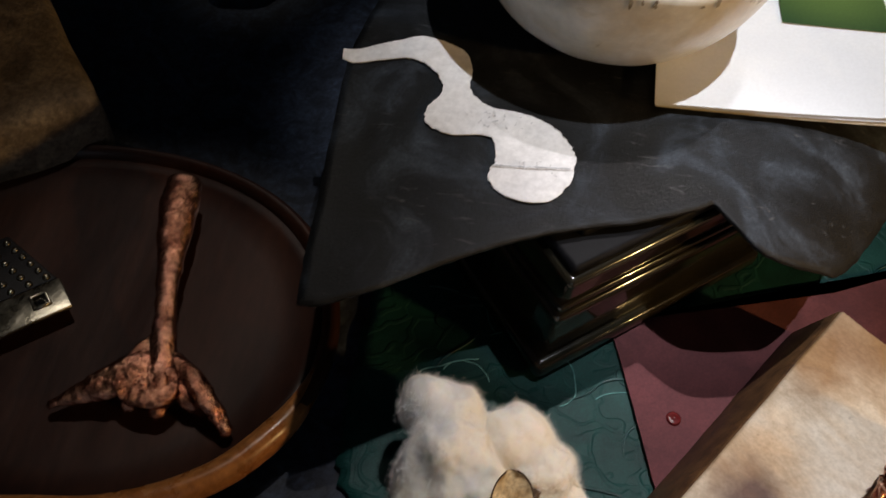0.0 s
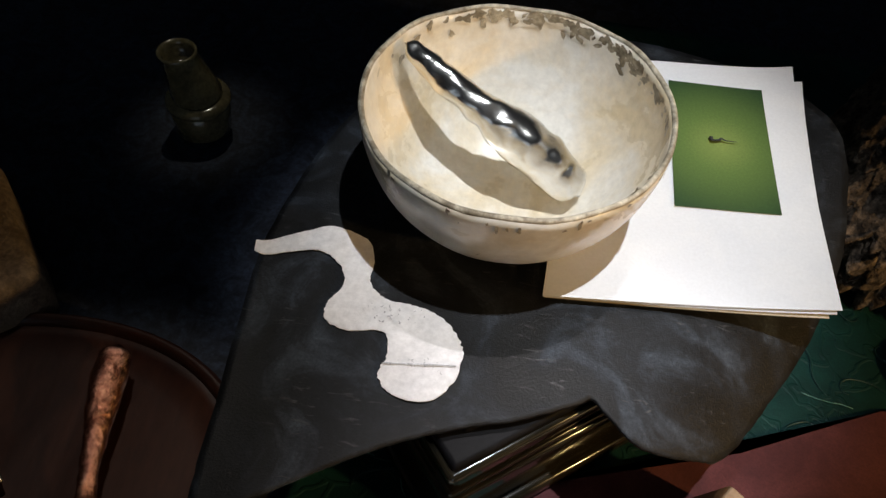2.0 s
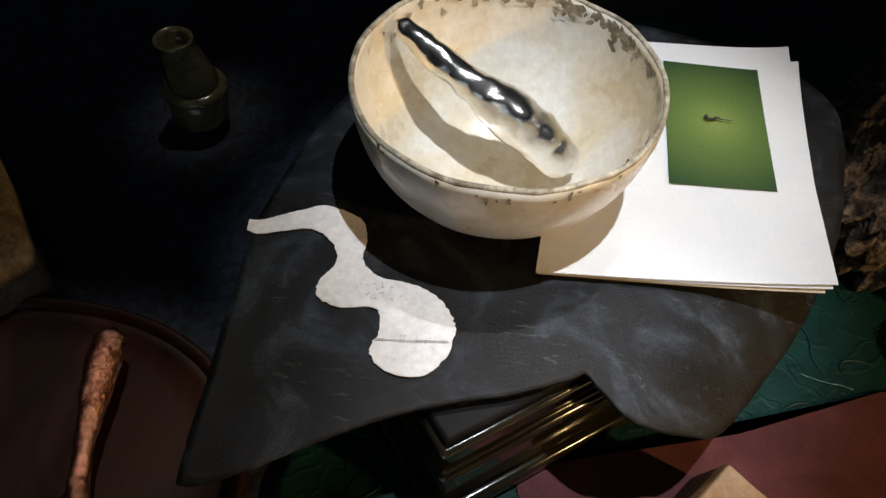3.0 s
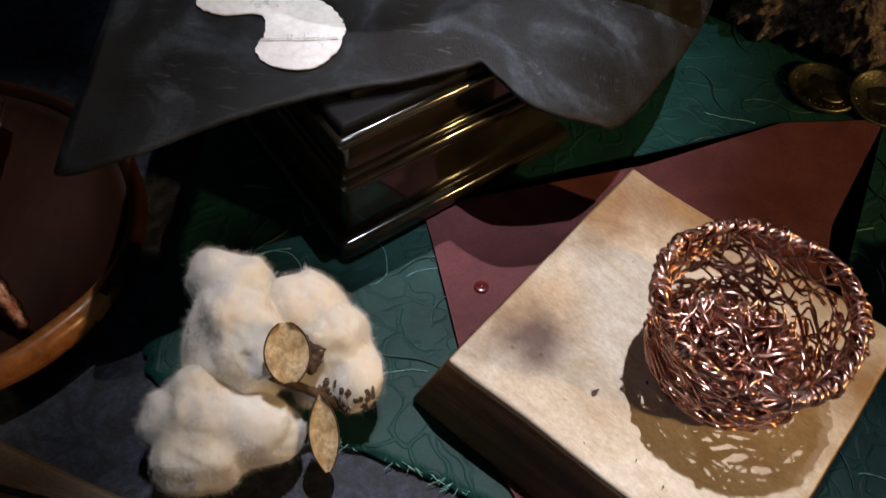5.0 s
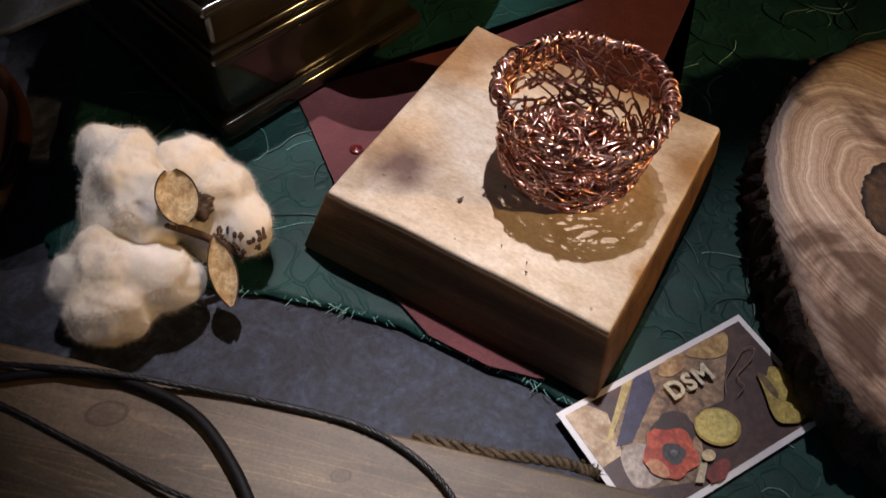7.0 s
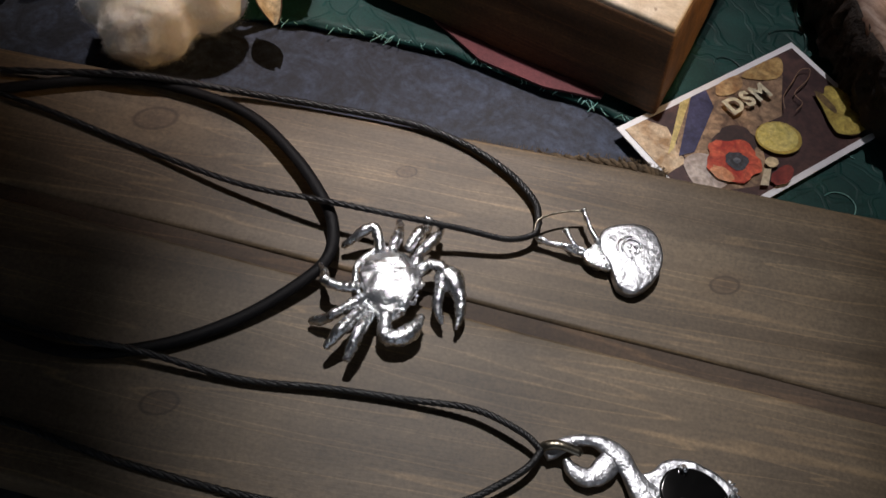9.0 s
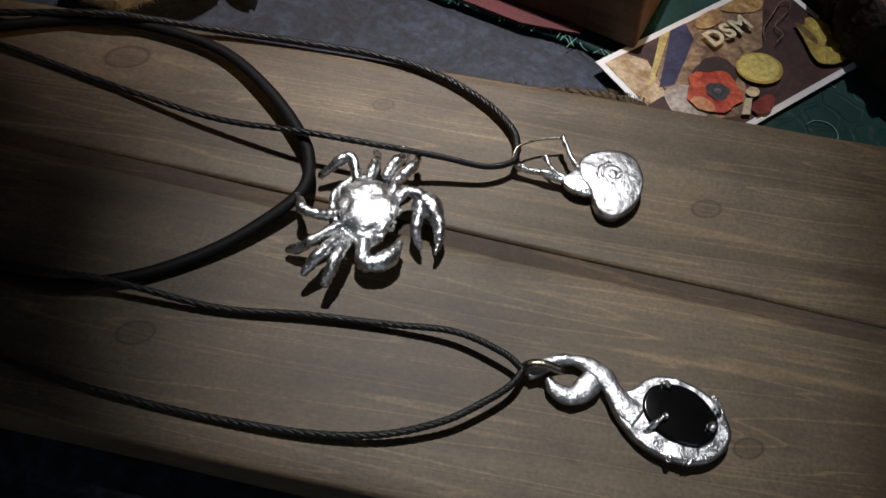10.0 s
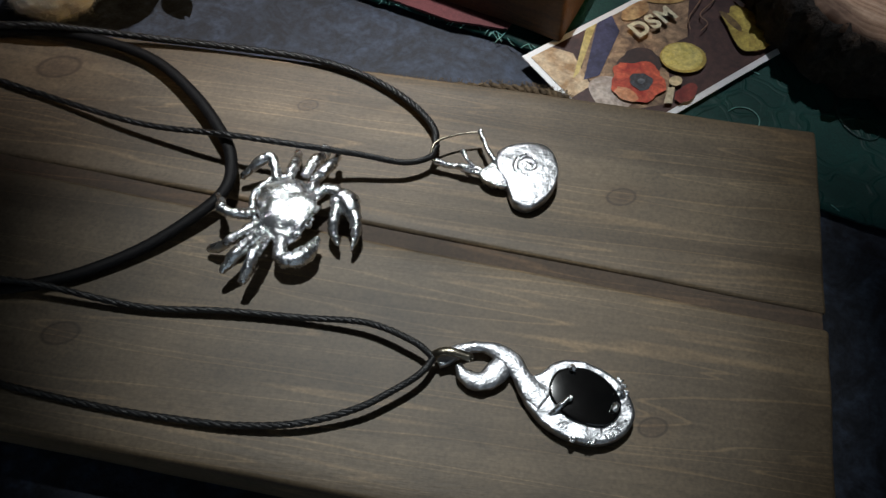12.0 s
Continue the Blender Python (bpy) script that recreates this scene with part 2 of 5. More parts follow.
M_BARK = surface("rough_bark", (0.03, 0.02, 0.014), (0.34, 0.26, 0.19), 0.9, s_big=140, s_fine=420, grain=0.7, relief=1.0, depth=0.003)
M_BARKDARK = surface("dark_bark", (0.012, 0.009, 0.007), (0.05, 0.035, 0.026), 0.9, s_big=90, s_fine=350, grain=0.6, relief=1.0, depth=0.003)
M_COIN = surface("tarnished_brass", (0.2, 0.18, 0.10), (0.36, 0.33, 0.2), 0.36, 1.0, s_big=120, s_fine=500, grain=0.4, relief=0.5)
M_BRASS = surface("aged_metal", (0.2, 0.175, 0.13), (0.42, 0.38, 0.3), 0.3, 1.0, s_big=120, s_fine=500, grain=0.4)
M_CUP = surface("yellowed_glaze", (0.10, 0.085, 0.045), (0.20, 0.17, 0.09), 0.16, s_big=60, s_fine=400, coat=0.6)
M_TWINE = surface("jute_twine", (0.05, 0.034, 0.018), (0.13, 0.09, 0.05), 0.9, s_big=200, s_fine=900, grain=0.5)
M_RUST = surface("speckled_stone", (0.09, 0.065, 0.045), (0.22, 0.17, 0.12), 0.85, s_big=70, s_fine=420, grain=0.5, relief=0.7, depth=0.0012)
M_PEBBLE = surface("blue_grey_stone", (0.12, 0.15, 0.19), (0.2, 0.24, 0.29), 0.6, s_big=60)
# unseen walls kept pale so they bounce some fill onto the table
M_ROOM = surface("dim_plaster", (0.50, 0.51, 0.53), (0.58, 0.58, 0.59), 0.9, s_big=3, s_fine=60, grain=0.1)
M_TABLE = surface("dark_table_wood", (0.03, 0.018, 0.012), (0.06, 0.036, 0.022), 0.5, s_big=12, s_fine=150, stretch=(1, 0.15, 1))
M_PLANK = grained_wood("grey_brown_pine", (0.088, 0.060, 0.034), (0.198, 0.146, 0.092), 20.8, 0.55, 85,
                       [(0.106, 0.104, 0.0062), (0.106, 0.004, 0.0045), (0.132, 0.047, 0.003), (0.274, 0.017, 0.0042), (0.257, -0.056, 0.0036), (0.184, 0.072, 0.003)])
M_GROOVE = grained_wood("brown_groove_wood", (0.062, 0.039, 0.024), (0.10, 0.064, 0.040), 20.8, 0.7, 85)


def block_wood():
    """Pale end block: cream top with scorched stains, brown bark-stained sides."""
    m, nt, b = nodes_of("pale_block_wood")
    v = coords(nt, (1, 1, 1), 0)
    st = nt.nodes.new("ShaderNodeMapping")
    st.inputs["Scale"].default_value = (0.55, 1, 1)
    nt.links.new(v, st.inputs[0])
    broad = noise_tex(nt, st.outputs[0], 55, 6, 0.65, 0.8)
    fine = noise_tex(nt, st.outputs[0], 800, 3, 0.7)
    spots = noise_tex(nt, v, 230, 2, 0.5)
    base = ramp(nt, broad, [(0.3, (0.54, 0.42, 0.28)), (0.48, (0.71, 0.61, 0.47)), (0.65, (0.80, 0.73, 0.61))])
    base = mix(nt, "MULTIPLY", 1.0, base, ramp(nt, fine, [(0.3, (0.8, 0.78, 0.74)), (0.65, (1.04,) * 3)]))
    base = mix(nt, "MULTIPLY", 1.0, base, ramp(nt, spots, [(0.20, (0.55, 0.5, 0.46)), (0.28, (1, 1, 1))]))
    # the old scorch mark and the browned strip along one edge
    for x, y, r, c, k in ((-0.0430, -0.0340, 0.0185, (0.24, 0.17, 0.18), 0.95), (-0.052, -0.026, 0.030, (0.78, 0.62, 0.46), 0.9), (-0.056, 0.036, 0.036, (0.50, 0.34, 0.19), 1.4), (-0.03, 0.058, 0.030, (0.55, 0.38, 0.22), 0.6), (0.058, 0.03, 0.022, (0.55, 0.38, 0.2), 1.2), (0.062, -0.03, 0.014, (0.7, 0.5, 0.3), 2.0), (0.02, 0.064, 0.02, (0.6, 0.42, 0.25), 0.5)):
        sub = nt.nodes.new("ShaderNodeVectorMath")
        sub.operation = "DISTANCE"
        flat = nt.nodes.new("ShaderNodeMapping")
        flat.inputs["Scale"].default_value = (k, 1, 0)
        warp = nt.nodes.new("ShaderNodeVectorMath")
        warp.operation = "MULTIPLY_ADD"
        col = add(nt, "ShaderNodeTexNoise", Scale=90.0, Detail=4.0)
        nt.links.new(v, col.inputs["Vector"])
        nt.links.new(col.outputs["Color"], warp.inputs[0])
        warp.inputs[1].default_value = (0.016,) * 3
        nt.links.new(v, warp.inputs[2])
        nt.links.new(warp.outputs[0], flat.inputs[0])
        nt.links.new(flat.outputs[0], sub.inputs[0])
        sub.inputs[1].default_value = ((x + 0.008) * k, y + 0.008, 0)
        d = nt.nodes.new("ShaderNodeMath")
        d.operation = "DIVIDE"
        nt.links.new(sub.outputs["Value"], d.inputs[0])
        d.inputs[1].default_value = r
        base = mix(nt, "MULTIPLY", 1.0, base, ramp(nt, d.outputs[0], [(0.2, c), (1.0, (1, 1, 1))]))
    nt.links.new(base, b.inputs["Base Color"])
    b.inputs["Roughness"].default_value = 0.6
    bump(nt, b, fine, 0.2, 0.0004)
    return m


M_BLOCKTOP = block_wood()
M_BLOCKSIDE = grained_wood("brown_block_side", (0.055, 0.024, 0.010), (0.18, 0.088, 0.033), 0, 0.6, 130)


def ring_wood():
    """The cut face of a log: uneven growth rings, a pale band and dark weathered blotches round the heart."""
    m, nt, b = nodes_of("ringed_end_grain")
    v = coords(nt, (1, 0.72, 0))
    warp = nt.nodes.new("ShaderNodeVectorMath")
    warp.operation = "MULTIPLY_ADD"
    col = add(nt, "ShaderNodeTexNoise", Scale=17.0, Detail=4.0)
    nt.links.new(v, col.inputs["Vector"])
    nt.links.new(col.outputs["Color"], warp.inputs[0])
    warp.inputs[1].default_value = (0.026,) * 3
    nt.links.new(v, warp.inputs[2])
    ln = nt.nodes.new("ShaderNodeVectorMath")
    ln.operation = "DISTANCE"
    nt.links.new(warp.outputs[0], ln.inputs[0])
    ln.inputs[1].default_value = (-0.012, 0.016, 0.011)
    val = nt.nodes.new("ShaderNodeCombineXYZ")
    nt.links.new(ln.outputs["Value"], val.inputs[0])
    rings = noise_tex(nt, val.outputs[0], 240, 6, 0.8)
    fine = noise_tex(nt, v, 600, 3, 0.7)
    blot = noise_tex(nt, v, 24, 4, 0.6, 0.6)
    base = ramp(nt, rings, [(0.34, (0.11, 0.074, 0.058)), (0.44, (0.33, 0.25, 0.205)), (0.54, (0.52, 0.44, 0.385)), (0.63, (0.68, 0.63, 0.585))])
    far = nt.nodes.new("ShaderNodeMath")
    far.operation = "MULTIPLY"
    nt.links.new(ln.outputs["Value"], far.inputs[0])
    far.inputs[1].default_value = 10.0
    zone = ramp(nt, far.outputs[0], [(0.18, (1.0, 0.92, 0.82)), (0.36, (1.22, 1.24, 1.26)), (0.52, (1.08, 1.08, 1.08)), (0.66, (0.88, 0.80, 0.74)), (0.85, (0.80, 0.64, 0.52))])
    base = mix(nt, "MULTIPLY", 1.0, base, zone)
    base = mix(nt, "MULTIPLY", 1.0, base, ramp(nt, blot, [(0.38, (0.28, 0.22, 0.19)), (0.50, (1, 1, 1))]))
    base = mix(nt, "MULTIPLY", 1.0, base, ramp(nt, fine, [(0.3, (0.76,) * 3), (0.7, (1.06,) * 3)]))
    nt.links.new(base, b.inputs["Base Color"])
    b.inputs["Roughness"].default_value = 0.7
    bump(nt, b, rings, 0.3, 0.0008)
    return m


M_RINGS = ring_wood()


def print_green():
    m, nt, b = nodes_of("green_print")
    v = coords(nt)
    ln = nt.nodes.new("ShaderNodeVectorMath")
    ln.operation = "LENGTH"
    nt.links.new(v, ln.inputs[0])
    d = nt.nodes.new("ShaderNodeMath")
    d.operation = "DIVIDE"
    nt.links.new(ln.outputs["Value"], d.inputs[0])
    d.inputs[1].default_value = 0.046
    n = noise_tex(nt, v, 900, 3, 0.6)
    base = ramp(nt, d.outputs[0], [(0.0, (0.22, 0.29, 0.07)), (0.4, (0.11, 0.18, 0.04)), (1.0, (0.022, 0.06, 0.016))])
    base = mix(nt, "MULTIPLY", 1.0, base, ramp(nt, n, [(0.3, (0.85,) * 3), (0.7, (1.08,) * 3)]))
    nt.links.new(base, b.inputs["Base Color"])
    b.inputs["Roughness"].default_value = 0.5
    return m


M_GREENPRINT = print_green()

# ---- building helpers ----


def finish(bm, smooth=True):
    bmesh.ops.recalc_face_normals(bm, faces=bm.faces)
    for f in bm.faces:
        f.smooth = smooth


def part(name, bm, material, parent=None, label="", smooth=True, place=None):
    finish(bm, smooth)
    mesh = bpy.data.meshes.new(name)
    bm.to_mesh(mesh)
    bm.free()
    mesh.materials.append(material)
    ob = new(name, mesh)
    if parent:
        ob.parent = parent
    if place:
        ob.matrix_basis = place
    if label:
        tagged(ob, label)
    return ob


def thing(name, label, category, m=None, group="", kind=""):
    ob = new(name)
    ob.empty_display_size = 0.02
    if m:
        ob.matrix_basis = m
    return tagged(ob, label, category, group, kind)


def spline(pts, n, closed=False):
    """n points on a Catmull-Rom curve through pts (tuples of any length)."""
    p = [np.array(q, float) for q in pts]
    k = len(p)
    out = []
    spans = k if closed else k - 1
    for i in range(n):
        u = i * spans / (n if closed else n - 1)
        j = min(int(u), spans - 1)
        f = u - j
        if closed:
            a, b, c, d = (p[(j + o) % k] for o in (-1, 0, 1, 2))
        else:
            b, c = p[j], p[j + 1]
            a = p[j - 1] if j else 2 * b - c
            d = p[j + 2] if j + 2 < k else 2 * c - b
        out.append(0.5 * (2 * b + (c - a) * f + (2 * a - 5 * b + 4 * c - d) * f ** 2 + (3 * b - a - 3 * c + d) * f ** 3))
    return out


def tube(bm, pts, radii, sides=8, closed=False, flat=1.0, caps=True, lumps=0.0, seed=0):
    """A tube along pts; radii one number or one a point; flat squashes it in height."""
    rng = random.Random(seed)
    pts = [Vector(p[:3]) for p in pts]
    n = len(pts)
    if not hasattr(radii, "__len__"):
        radii = [radii] * n
    up = Vector((0, 0, 1))
    rings = []
    for i, p in enumerate(pts):
        a, b = pts[(i - 1) % n if closed else max(i - 1, 0)], pts[(i + 1) % n if closed else min(i + 1, n - 1)]
        t = (b - a).normalized()
        s = t.cross(up)
        if s.length < 0.05:
            s = t.cross(Vector((0, 1, 0)))
        s.normalize()
        w = s.cross(t)
        rings.append([bm.verts.new(p + (s * math.cos(q) + w * (math.sin(q) * flat)) * radii[i] * (1 + lumps * rng.uniform(-1, 1)))
                      for q in (2 * math.pi * k / sides for k in range(sides))])
    for i in range(n if closed else n - 1):
        r, q = rings[i], rings[(i + 1) % n]
        for k in range(sides):
            bm.faces.new((r[k], r[(k + 1) % sides], q[(k + 1) % sides], q[k]))
    if caps and not closed:
        for r, p, d in ((rings[0], pts[0], pts[0] - pts[1]), (rings[-1], pts[-1], pts[-1] - pts[-2])):
            rad = (r[0].co - p).length
            c = bm.verts.new(p + d.normalized() * rad * 0.7)
            for k in range(sides):
                bm.faces.new((r[k], r[(k + 1) % sides], c))


def lathe(bm, profile, segs=48, wobble=None, closed=False):
    rings = []
    for j, (r, z) in enumerate(profile):
        ring = []
        for k in range(segs):
            a = 2 * math.pi * k / segs
            rr, zz = (r, z) if wobble is None else wobble(r, z, a)
            ring.append(bm.verts.new((rr * math.cos(a), rr * math.sin(a), zz)))
        rings.append(ring)
    for r, q in zip(rings, rings[1:]):
        for k in range(segs):
            bm.faces.new((r[k], r[(k + 1) % segs], q[(k + 1) % segs], q[k]))
    if closed:
        for k in range(segs):
            bm.faces.new((rings[-1][k], rings[-1][(k + 1) % segs], rings[0][(k + 1) % segs], rings[0][k]))
        return
    for r in (rings[0], rings[-1]):
        bm.faces.new(r)


def sheet(bm, outline, thick, height=lambda x, y: 0.0, n=120, rings=14, centre=None, ragged=0.0, seed=1):
    """A thin sheet with a smooth outline, its face at height(x, y)."""
    edge = spline(outline, n, True)
    rng = random.Random(seed)
    c = np.array(centre) if centre else sum(edge) / n
    edge = [c + (e - c) * (1 + ragged * rng.uniform(-1, 1)) for e in edge]
    layers = []
    for drop in (0.0, thick):
        top = []
        mid = bm.verts.new((c[0], c[1], height(c[0], c[1]) - drop))
        for k in range(1, rings + 1):
            f = k / rings
            top.append([bm.verts.new((*(c + (e - c) * f), height(*(c + (e - c) * f)) - drop)) for e in edge])
        for i in range(n):
            j = (i + 1) % n
            bm.faces.new((mid, top[0][i], top[0][j]))
            for r, q in zip(top, top[1:]):
                bm.faces.new((r[i], q[i], q[j], r[j]))
        layers.append(top[-1])
    for i in range(n):
        j = (i + 1) % n
        bm.faces.new((layers[0][i], layers[1][i], layers[1][j], layers[0][j]))


def slab(bm, corners, z0, z1, bevel=0.0, segs=2, cuts=0):
    """A prism over a convex polygon, with rounded edges."""
    low = [bm.verts.new((x, y, z0)) for x, y in corners]
    high = [bm.verts.new((x, y, z1)) for x, y in corners]
    faces = [bm.faces.new(low[::-1]), bm.faces.new(high)]
    k = len(corners)
    for i in range(k):
        faces.append(bm.faces.new((low[i], low[(i + 1) % k], high[(i + 1) % k], high[i])))
    if bevel:
        bmesh.ops.bevel(bm, geom=bm.edges[:], offset=bevel, segments=segs, profile=0.5, affect="EDGES")


def blob(bm, centre, axes, turn=(0, 0, 0), level=4, rough=0.15, scale=60.0, seed=0, fine=0.0):
    """A lumpy ellipsoid, added to bm."""
    made = bmesh.ops.create_icosphere(bm, subdivisions=level, radius=1.0)["verts"]
    m = Matrix.LocRotScale(centre, Euler([radians(a) for a in turn]), axes)
    off = Vector((seed * 3.7, seed * 1.3, seed * 7.1))
    for v in made:
        n = v.co.normalized()
        w = m @ v.co
        k = 1 + rough * noise.fractal(w * scale + off, 1.0, 2.0, 3) + fine * noise.noise(w * scale * 6 + off)
        v.co = m @ (n * k)


def flat_shape(bm, outline, z):
    bm.faces.new([bm.verts.new((x, y, z)) for x, y in outline])


def circle(x, y, rx, ry, n=28, turn=0.0, wob=0.0, seed=0):
    rng = random.Random(seed)
    c, s = math.cos(turn), math.sin(turn)
    out = []
    for k in range(n):
        a, f = 2 * math.pi * k / n, 1 + wob * rng.uniform(-1, 1)
        p, q = rx * f * math.cos(a), ry * f * math.sin(a)
        out.append((x + p * c - q * s, y + p * s + q * c))
    return out


# ---- room and table ----


def room():
    def box(name, x0, x1, y0, y1, z0, z1, mat, label):
        bm = bmesh.new()
        slab(bm, [(x0, y0), (x1, y0), (x1, y1), (x0, y1)], z0, z1)
        tagged(part(name, bm, mat, None, smooth=False), label, "room", kind="structure")
    box("floor", -1.8, 2.2, -1.6, 2.2, -0.83, -0.75, M_TABLE, "dark wooden floor of a dim room")
    box("ceiling", -1.8, 2.2, -1.6, 2.2, 1.75, 1.83, M_ROOM, "plain dim ceiling above the table")
    box("wall_north", -1.8, 2.2, 2.2, 2.28, -0.75, 1.75, M_ROOM, "plain dim plaster wall")
    # gap made in the unseen south wall to let world light in
    box("wall_south", -1.8, -0.3, -1.68, -1.6, -0.75, 1.75, M_ROOM, "plain dim plaster wall beside an added opening for fill light")
    box("wall_south", 0.7, 2.2, -1.68, -1.6, -0.75, 1.75, M_ROOM, "plain dim plaster wall beside an added opening for fill light")
    box("wall_south", -0.3, 0.7, -1.68, -1.6, 1.35, 1.75, M_ROOM, "plain dim plaster wall over an added opening for fill light")
    box("wall_west", -1.88, -1.8, -1.6, 2.2, -0.75, 1.75, M_ROOM, "plain dim plaster wall")
    box("wall_east", 2.2, 2.28, -1.6, 2.2, -0.75, 1.75, M_ROOM, "plain dim plaster wall")


room()


def display_table():
    t = thing("display_table", "dark wooden table that carries the whole display", "table", pose(0.2, 0.25, -0.75))
    bm = bmesh.new()
    slab(bm, [(-0.75, -0.5), (0.75, -0.5), (0.75, 0.5), (-0.75, 0.5)], 0.715, 0.744, 0.004)
    part("tabletop", bm, M_TABLE, t)
    for x in (-0.68, 0.68):
        for y in (-0.43, 0.43):
            bm = bmesh.new()
            slab(bm, [(x - 0.03, y - 0.03), (x + 0.03, y - 0.03), (x + 0.03, y + 0.03), (x - 0.03, y + 0.03)], 0, 0.715, 0.003)
            part("leg", bm, M_TABLE, t)


display_table()


def wave(x, y, amp=0.0012, s=18.0):
    return amp * noise.noise(Vector((x * s, y * s, 0.3)))


def leather_cover():
    bm = bmesh.new()
    sheet(bm, [(-0.45, -0.2), (0.2, -0.22), (0.85, -0.2), (0.87, 0.25), (0.85, 0.7), (0.2, 0.71), (-0.45, 0.7), (-0.47, 0.25)], 0.002,
          lambda x, y: -0.0035 + wave(x, y, 0.0008), 140, 40)
    tagged(part("table_cover", bm, M_COVER), "mottled slate-blue leather sheet spread over the table", "table cover")


leather_cover()
CLOTH_EDGE = [(0.071, 0.26), (0.070, 0.205), (0.082, 0.178), (0.15, 0.160), (0.20, 0.142), (0.25, 0.111), (0.285, 0.082), (0.345, 0.01), (0.42, -0.012),
              (0.60, 0.05), (0.66, 0.3), (0.62, 0.58), (0.35, 0.62), (0.12, 0.6), (0.08, 0.4)]


def cloth_height(x, y):
    return -0.0006 + wave(x, y, 0.0008, 26.0)


def green_cloth():
    t = thing("brocade_cloth", "dark green brocade cloth with raised scrolls and a frayed edge", "cloth", pose(0, 0, 0))
    bm = bmesh.new()
    sheet(bm, CLOTH_EDGE, 0.0014, cloth_height, 200, 40, (0.33, 0.3), 0.004)
    part("cloth", bm, M_CLOTH, t)
    rng = random.Random(11)
    edge = spline(CLOTH_EDGE, 260, True)

    def inside(x, y):
        c = False
        for (x0, y0), (x1, y1) in zip(edge, edge[1:] + edge[:1]):
            if (y0 > y) != (y1 > y) and x < x0 + (y - y0) / (y1 - y0) * (x1 - x0):
                c = not c
        return c
    dark, pale = bmesh.new(), bmesh.new()
    for k in range(170):
        x, y, a = rng.uniform(0.08, 0.58), rng.uniform(0.0, 0.5), rng.uniform(0, 6.28)
        bend, pts, sign = rng.uniform(0.02, 0.08), [], rng.choice((-1, 1))
        for i in range(44):
            pts.append((x, y, cloth_height(x, y) + 0.0003))
            # a stem that swings one way and then curls up
            a += sign * (bend * (1 if i < 16 else -1) - (0.0 if i < 28 else 0.020 * (i - 28))) + rng.uniform(-0.04, 0.04)
            x, y = x + 0.0011 * math.cos(a), y + 0.0011 * math.sin(a)
        keep = [p for p in pts if inside(p[0], p[1])]
        if len(keep) < 44:
            continue
        tube(dark, pts, [0.0007 * (0.4 + 0.6 * math.sin(math.pi * min(1, i / 40))) for i in range(44)], 5, flat=0.7)
        if rng.random() < 0.1:
            i0 = rng.randrange(0, 20)
            tube(pale, [(p[0] + 0.0008, p[1], p[2] + 0.0003) for p in pts[i0:i0 + rng.randrange(8, 22)]], 0.00028, 5, flat=0.8)
    tagged(part("raised_scroll", dark, M_RELIEF, t), "tone-on-tone raised scrolls", kind="stuff")
    # pale worn outlines of long tendrils
    for k in range(80):
        x, y, a = 0.12 + 0.4 * rng.random() ** 1.7, rng.uniform(0.02, 0.34), rng.uniform(0, 6.28)
        pts, bend = [], rng.uniform(-0.25, 0.25)
        for i in range(16):
            pts.append((x, y, cloth_height(x, y) + 0.0004))
            a += bend + rng.uniform(-0.22, 0.22)
            x, y = x + 0.0017 * math.cos(a), y + 0.0017 * math.sin(a)
        if all(inside(p[0], p[1]) for p in pts):
            tube(pale, pts, 0.00026, 4, flat=0.5)
    # thread ends that hang from the cut edge
    for (x, y) in edge:
        if 0.14 < x < 0.36 and y < 0.17:
            for j in range(rng.choice((0, 1, 2, 3))):
                dx, dy, ln = rng.uniform(-1.4, 1.4), -rng.uniform(0.3, 1), rng.uniform(0.001, 0.0045)
                px, py = x + rng.uniform(-0.002, 0.002), y + rng.uniform(0.0, 0.002)
                tube(pale, [(px + dx * ln * f + rng.uniform(-1, 1) * 0.0003, py + dy * ln * f, 0.0002 - 0.001 * f) for f in (0, 0.35, 0.7, 1)], 0.00018, 4)
    tagged(part("loose_thread", pale, M_THREAD, t), "pale green worn outlines and loose thread ends", kind="stuff")


green_cloth()


def red_felt():
    t = thing("felt_sheet", "maroon felt sheet with one red rivet, under the wooden block", "felt", pose(0, 0, 0))
    bm = bmesh.new()
    pts = []
    for a, b in zip(RED, RED[1:] + RED[:1]):
        pts += [tuple(np.array(a) * (1 - f) + np.array(b) * f) for f in (0.04, 0.5, 0.96)]
    out = spline(pts, 150, True)
    low = [bm.verts.new((x, y, 0.0005)) for x, y in out]
    high = [bm.verts.new((x, y, 0.0016)) for x, y in out]
    bm.faces.new(high)
    bm.faces.new(low[::-1])
    for i in range(150):
        bm.faces.new((low[i], low[i - 1], high[i - 1], high[i]))
    bmesh.ops.triangulate(bm, faces=[f for f in bm.faces if len(f.verts) > 4])
    part("felt", bm, M_RED, t, smooth=False)
    bm = bmesh.new()
    lathe(bm, [(0.0001, 0.0), (0.0031, 0.0), (0.0031, 0.0006), (0.0024, 0.0013), (0.0018, 0.0011), (0.0012, 0.0014), (0.0002, 0.0018)], 24)
    part("rivet", bm, M_RIVET, t, "glossy dark red rivet", place=pose(0.202, 0.231, 0.0014))


RED = [(0.176, 0.272), (0.185, 0.236), (0.193, 0.203), (0.209, 0.152), (0.222, 0.130), (0.243, 0.114), (0.263, 0.106), (0.33, 0.18), (0.362, 0.276), (0.406, 0.346), (0.352, 0.339), (0.279, 0.305)]
red_felt()

# ---- the lacquered case and the leather sheet on it ----


